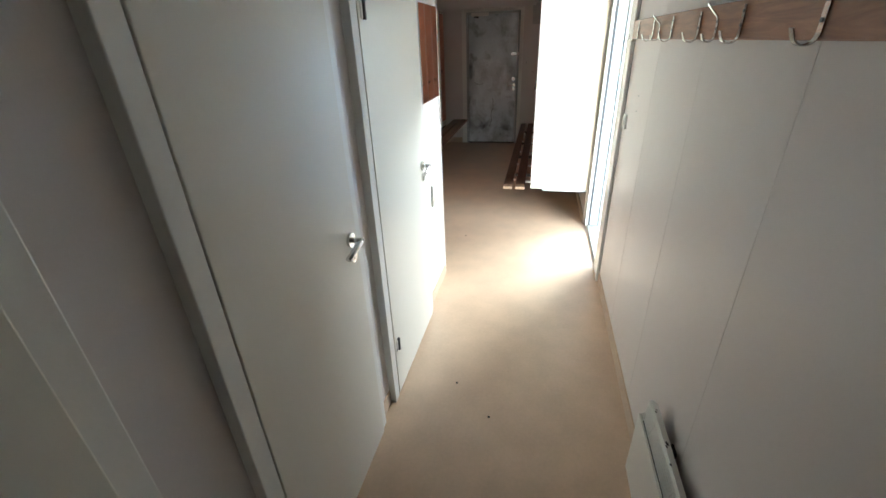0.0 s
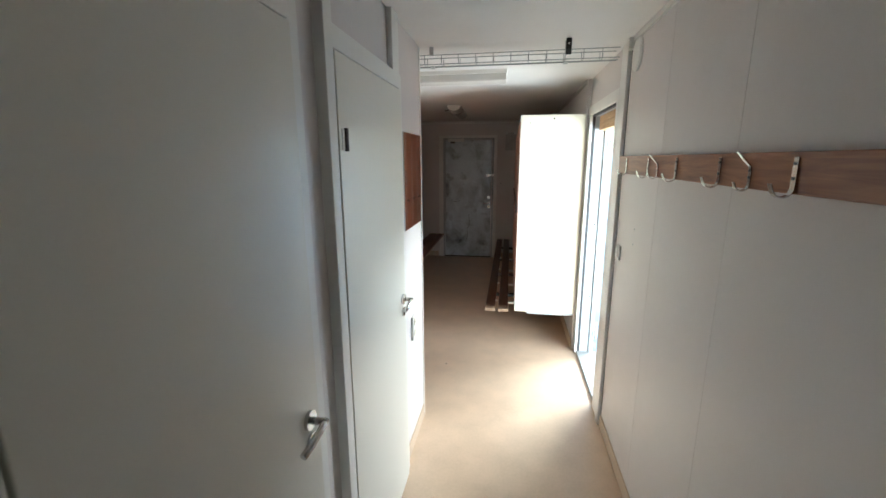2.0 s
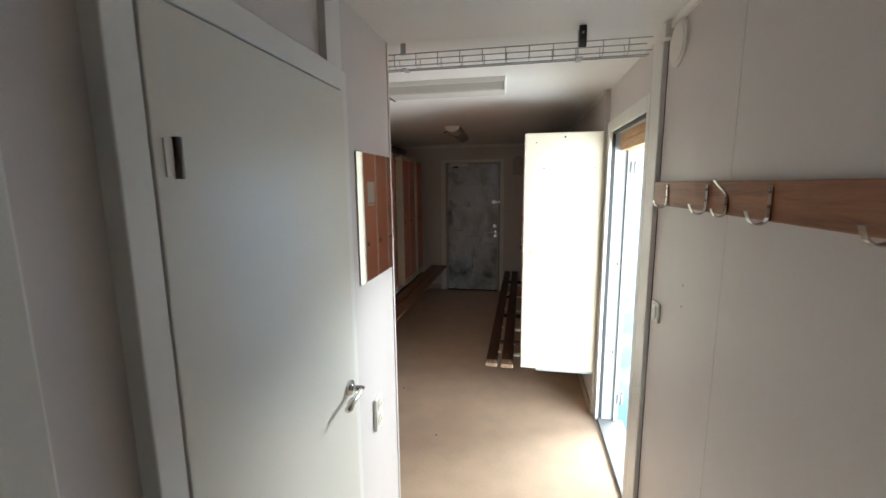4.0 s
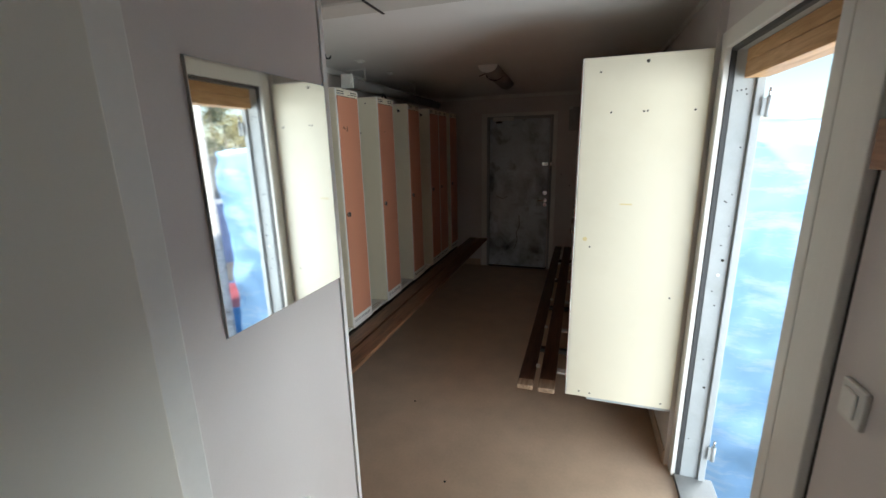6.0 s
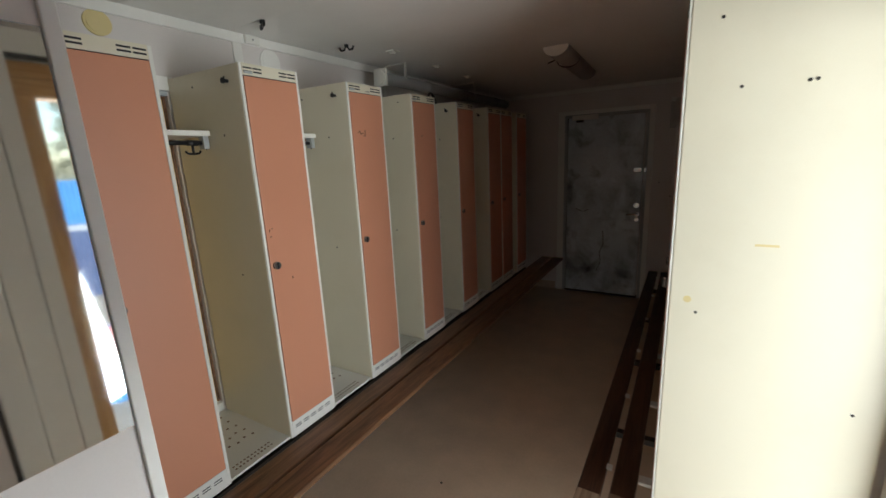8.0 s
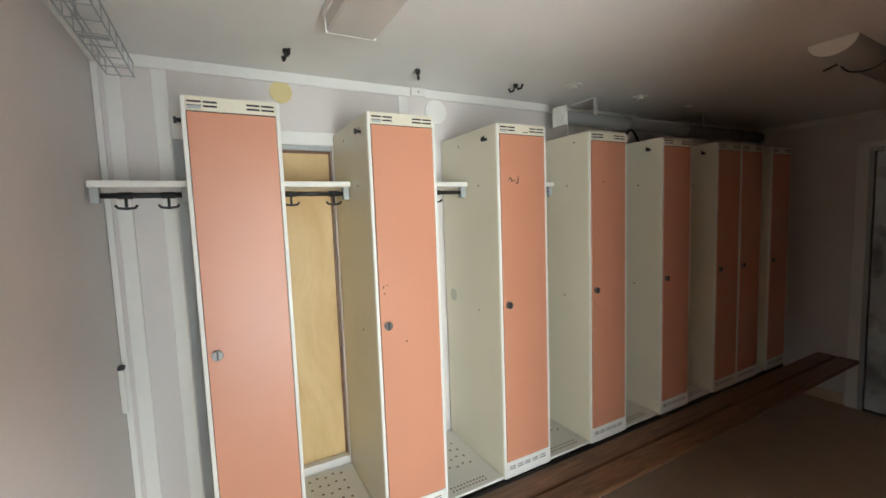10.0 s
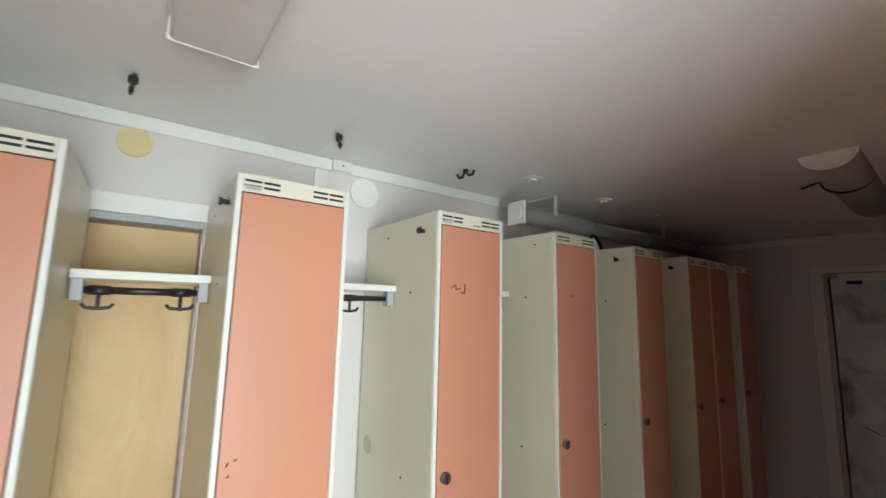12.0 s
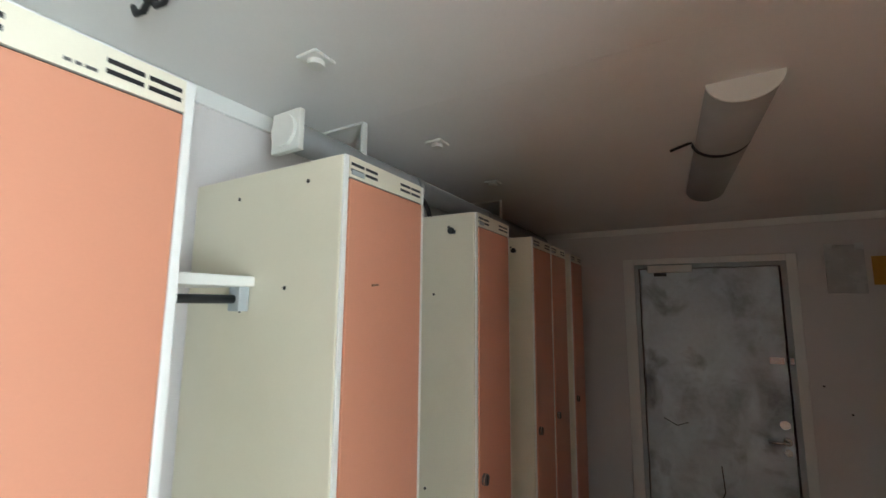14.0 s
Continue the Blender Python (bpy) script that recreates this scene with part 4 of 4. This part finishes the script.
for x in (-0.15, -0.01):
    part("tape", boxes((x - 0.02, YE - 0.0085, 2.165, x + 0.02, YE - 0.006, 2.205)), M_PAPER, p)
y = thing("card", (0.08, YE, 1.95), "amber card pinned on the end wall", "card")
part("sheet", boxes((0.04, YE - 0.004, 1.95, 0.13, YE - 0.001, 2.12)), M_AMBER, y)
for x, z in ((-0.235, 1.34), (-0.12, 1.19)):
    s = thing("wall_screw", (x, YE, z), "small dark screw in the end wall", "screw", "end wall screws")
    part("head", disc(bmesh.new(), (x, YE - 0.001, z), (0, 1, 0), 0.006, 0.004, 10), M_DARK, s)
for x, y in ((-0.578, 2.277), (-0.30, 0.35), (-0.1, 0.15), (-1.0, 2.9)):
    s = thing("floor_chip", (x, y, 0), "small dark chip of dirt on the floor", "debris", "floor chips")
    part("chip", disc(bmesh.new(), (x, y, 0.001), (0.1, 0, 1), 0.007, 0.002, 6), M_DARK, s)


# ---- outdoors ----
GZ = -3.0
structure("ground", boxes((-400, -400, GZ - 0.3, 400, 400, GZ)), M_GRAVEL, "grey gravel yard", "ground")


def tarp_stack(x0, x1, y0, y1, z1):
    """A high stack under a creased tarpaulin."""
    bm = bmesh.new()
    nx, nz = 60, 70
    def grid(f):
        vs = [[bm.verts.new(f(i / nx, k / nz)) for k in range(nz + 1)] for i in range(nx + 1)]
        for i in range(nx):
            for k in range(nz):
                bm.faces.new((vs[i][k], vs[i + 1][k], vs[i + 1][k + 1], vs[i][k + 1]))
    def wave(a, c):
        p = Vector((a * 3, c * 5, 0.3))
        return 0.16 * noise.noise(p) + 0.07 * noise.noise(p * 3.1) + 0.03 * noise.noise(Vector((a * 4, c * 30, 2)))
    grid(lambda u, v: (x0 + u * (x1 - x0), y0 + wave(u, v), GZ + v * (z1 - GZ)))
    grid(lambda u, v: (x1 + wave(u + 3, v), y0 + u * (y1 - y0), GZ + v * (z1 - GZ)))
    grid(lambda u, v: (x0 + u * (x1 - x0), y0 + v * (y1 - y0) + (1 - v) * wave(u, 1.0), z1 + min(8 * v, 1) * 0.4 * wave(u, v + 7) + 0.25 * v))
    t = thing("tarpaulin_stack", ((x0 + x1) / 2, (y0 + y1) / 2, GZ), "tall stack under a creased light blue tarpaulin", "tarpaulin")
    bmesh.ops.remove_doubles(bm, verts=bm.verts, dist=0.001)
    ob = part("sheet", bm, M_TARP, t)
    for p in ob.data.polygons:
        p.use_smooth = True


def container(x, y, yaw, z, length, color, label, letters=False, roof=None):
    """A shipping container with corrugated sides, frame and roof; its near corner at x, y."""
    c = thing("shipping_container", (0, 0, 0), label, "container", "containers in the yard")
    w, h = 2.44, 2.59
    bm = bmesh.new()
    def corrugated(p0, p1, nrm):
        p0, p1, nrm = Vector(p0), Vector(p1), Vector(nrm)
        n = int((p1 - p0).length / 0.07)
        lo, hi = [], []
        for i in range(n + 1):
            q = p0 + (p1 - p0) * i / n - nrm * (0.036 if i % 4 in (0, 1) else 0.0)
            lo.append(bm.verts.new(q + Vector((0, 0, 0.15))))
            hi.append(bm.verts.new(q + Vector((0, 0, h - 0.1))))
        for i in range(n):
            bm.faces.new((lo[i], lo[i + 1], hi[i + 1], hi[i]))
    corrugated((0, 0, 0), (length, 0, 0), (0, -1, 0))
    corrugated((0, w, 0), (length, w, 0), (0, 1, 0))
    corrugated((length, 0, 0), (length, w, 0), (1, 0, 0))
    part("side", bm, color, c)
    part("end", boxes((0.02, 0.1, 0.15, 0.06, w / 2 - 0.01, h - 0.1), (0.02, w / 2 + 0.01, 0.15, 0.06, w - 0.1, h - 0.1)), color, c)
    for px in (0, length - 0.16):
        for py in (0, w - 0.16):
            part("corner_post", boxes((px, py, 0, px + 0.16, py + 0.16, h)), color, c)
    for b in ((0.16, 0, 0, length - 0.16, 0.12, 0.15), (0.16, w - 0.12, 0, length - 0.16, w, 0.15), (0.16, 0, h - 0.1, length - 0.16, 0.08, h), (0.16, w - 0.08, h - 0.1, length - 0.16, w, h), (0, 0.16, h - 0.1, 0.1, w - 0.16, h), (0, 0.16, 0, 0.1, w - 0.16, 0.15)):
        part("rail", boxes(b), color, c)
    part("roof", boxes((0.1, 0.08, h - 0.06, length - 0.1, w - 0.08, h - 0.02)), roof or color, c)
    if letters:
        for k, yy in enumerate((0.5, 1.0, 1.5)):
            part("white_mark", boxes((-0.004, yy, 1.0, 0.018, yy + 0.32, 1.5)), M_PAPER, c, "plain white mark")
    c.matrix_world = pose(x, y, z, 0, 0, yaw)


tarp_stack(0.95, 3.42, 5.0, 7.6, 1.72)
container(13.35, 6.55, 62, GZ, 6.06, M_RED, "red corrugated shipping container", True, mat("bright_red_roof", (0.6, 0.16, 0.13), 0.45, var=0.15, scale=3))
container(11.26, 4.8, 120, GZ - 1.6, 6.06, M_CBLUE, "low blue container with a dull red roof", False, M_RED)
container(22.0, 7.0, 128, GZ, 12.19, M_NAVY, "dark navy shipping container with pale roof", False, M_GROOF)
container(34.0, 12.0, 126, GZ - 0.9, 12.19, M_CBLUE, "bright blue corrugated shipping container", False, M_GROOF)
container(34.0, 12.0, 126, GZ + 1.7, 12.19, M_CBLUE, "blue shipping container stacked on another", False, M_GROOF)


def tree(x, y, h, leaf, seed, conifer, bark=M_BARK, group="trees behind the yard", girth=0.0):
    rnd = random.Random(seed)
    t = thing("tree", (x, y, GZ), "tall dark green spruce tree" if conifer else "slender birch with thin yellowing leaves", "tree", group)
    bm = bmesh.new()
    n, r0, seg = 7, girth or h * 0.011 + 0.04, 8
    rings = []
    for i in range(n + 1):
        f = i / n
        q = Vector((x + rnd.uniform(-0.15, 0.15) * f, y + rnd.uniform(-0.15, 0.15) * f, GZ + f * h * 0.97))
        rings.append([bm.verts.new(q + r0 * (1.05 - f) * Vector((math.cos(6.283 * k / seg), math.sin(6.283 * k / seg), 0))) for k in range(seg)])
    for a, b in zip(rings, rings[1:]):
        for k in range(seg):
            bm.faces.new((a[k], a[(k + 1) % seg], b[(k + 1) % seg], b[k]))
    tips = []
    for i in range(38 if conifer else 26):
        f = rnd.uniform(0.18 if conifer else 0.35, 0.98)
        a = rnd.uniform(0, 6.283)
        ln = (1.02 - f) * h * 0.24 + 0.3 if conifer else (1.1 - f) * h * 0.3 + 0.4
        p0 = Vector((x, y, GZ + f * h * 0.97))
        p1 = p0 + Vector((math.cos(a) * ln, math.sin(a) * ln, -0.15 * ln if conifer else 0.7 * ln))
        tube(bm, [p0, (p0 + p1) / 2 + Vector((0, 0, 0.05 * ln)), p1], 0.02 + 0.02 * (1 - f), 4)
        tips += [p0.lerp(p1, rnd.uniform(0.3, 1.0)) for _ in range(16 if conifer else 14)]
    part("trunk", bm, bark, t)
    verts, faces = [], []
    for q in tips:
        for _ in range(5):
            c = q + Vector([rnd.gauss(0, 0.28) for _ in range(3)])
            u, v = (Vector([rnd.uniform(-1, 1) for _ in range(3)]).normalized() * rnd.uniform(0.07, 0.2) for _ in range(2))
            k = len(verts)
            verts += [c - u, c - v * 0.6, c + u, c + v * 0.6]
            faces.append((k, k + 1, k + 2, k + 3))
    me = bpy.data.meshes.new("crown")
    me.from_pydata(verts, [], faces)
    me.materials.append(leaf)
    cr = new("crown", me)
    cr.parent = t
    cr.matrix_parent_inverse = Matrix.Translation(-Vector(t.location))


rt = random.Random(5)
for i in range(22):
    az = radians(38 + i * 1.9 + rt.uniform(-0.7, 0.7))
    dist = rt.uniform(42, 60)
    con = rt.random() < 0.45
    tree(dist * math.sin(az), dist * math.cos(az), rt.uniform(8, 14) if con else rt.uniform(8, 12), M_LEAFD if con else M_LEAF, i, con)

# one birch close to the stack
tree(5.0, 6.15, 17.0, M_LEAF, 77, False, mat("white_birch_bark", (0.72, 0.70, 0.66), 0.7, var=0.1, scale=5, bump=0.2, dirt=(0.10, 0.09, 0.08), dirt_amount=0.8, dirt_scale=3.0, stretch=(1.0, 1.0, 4.0)), "", 0.13)
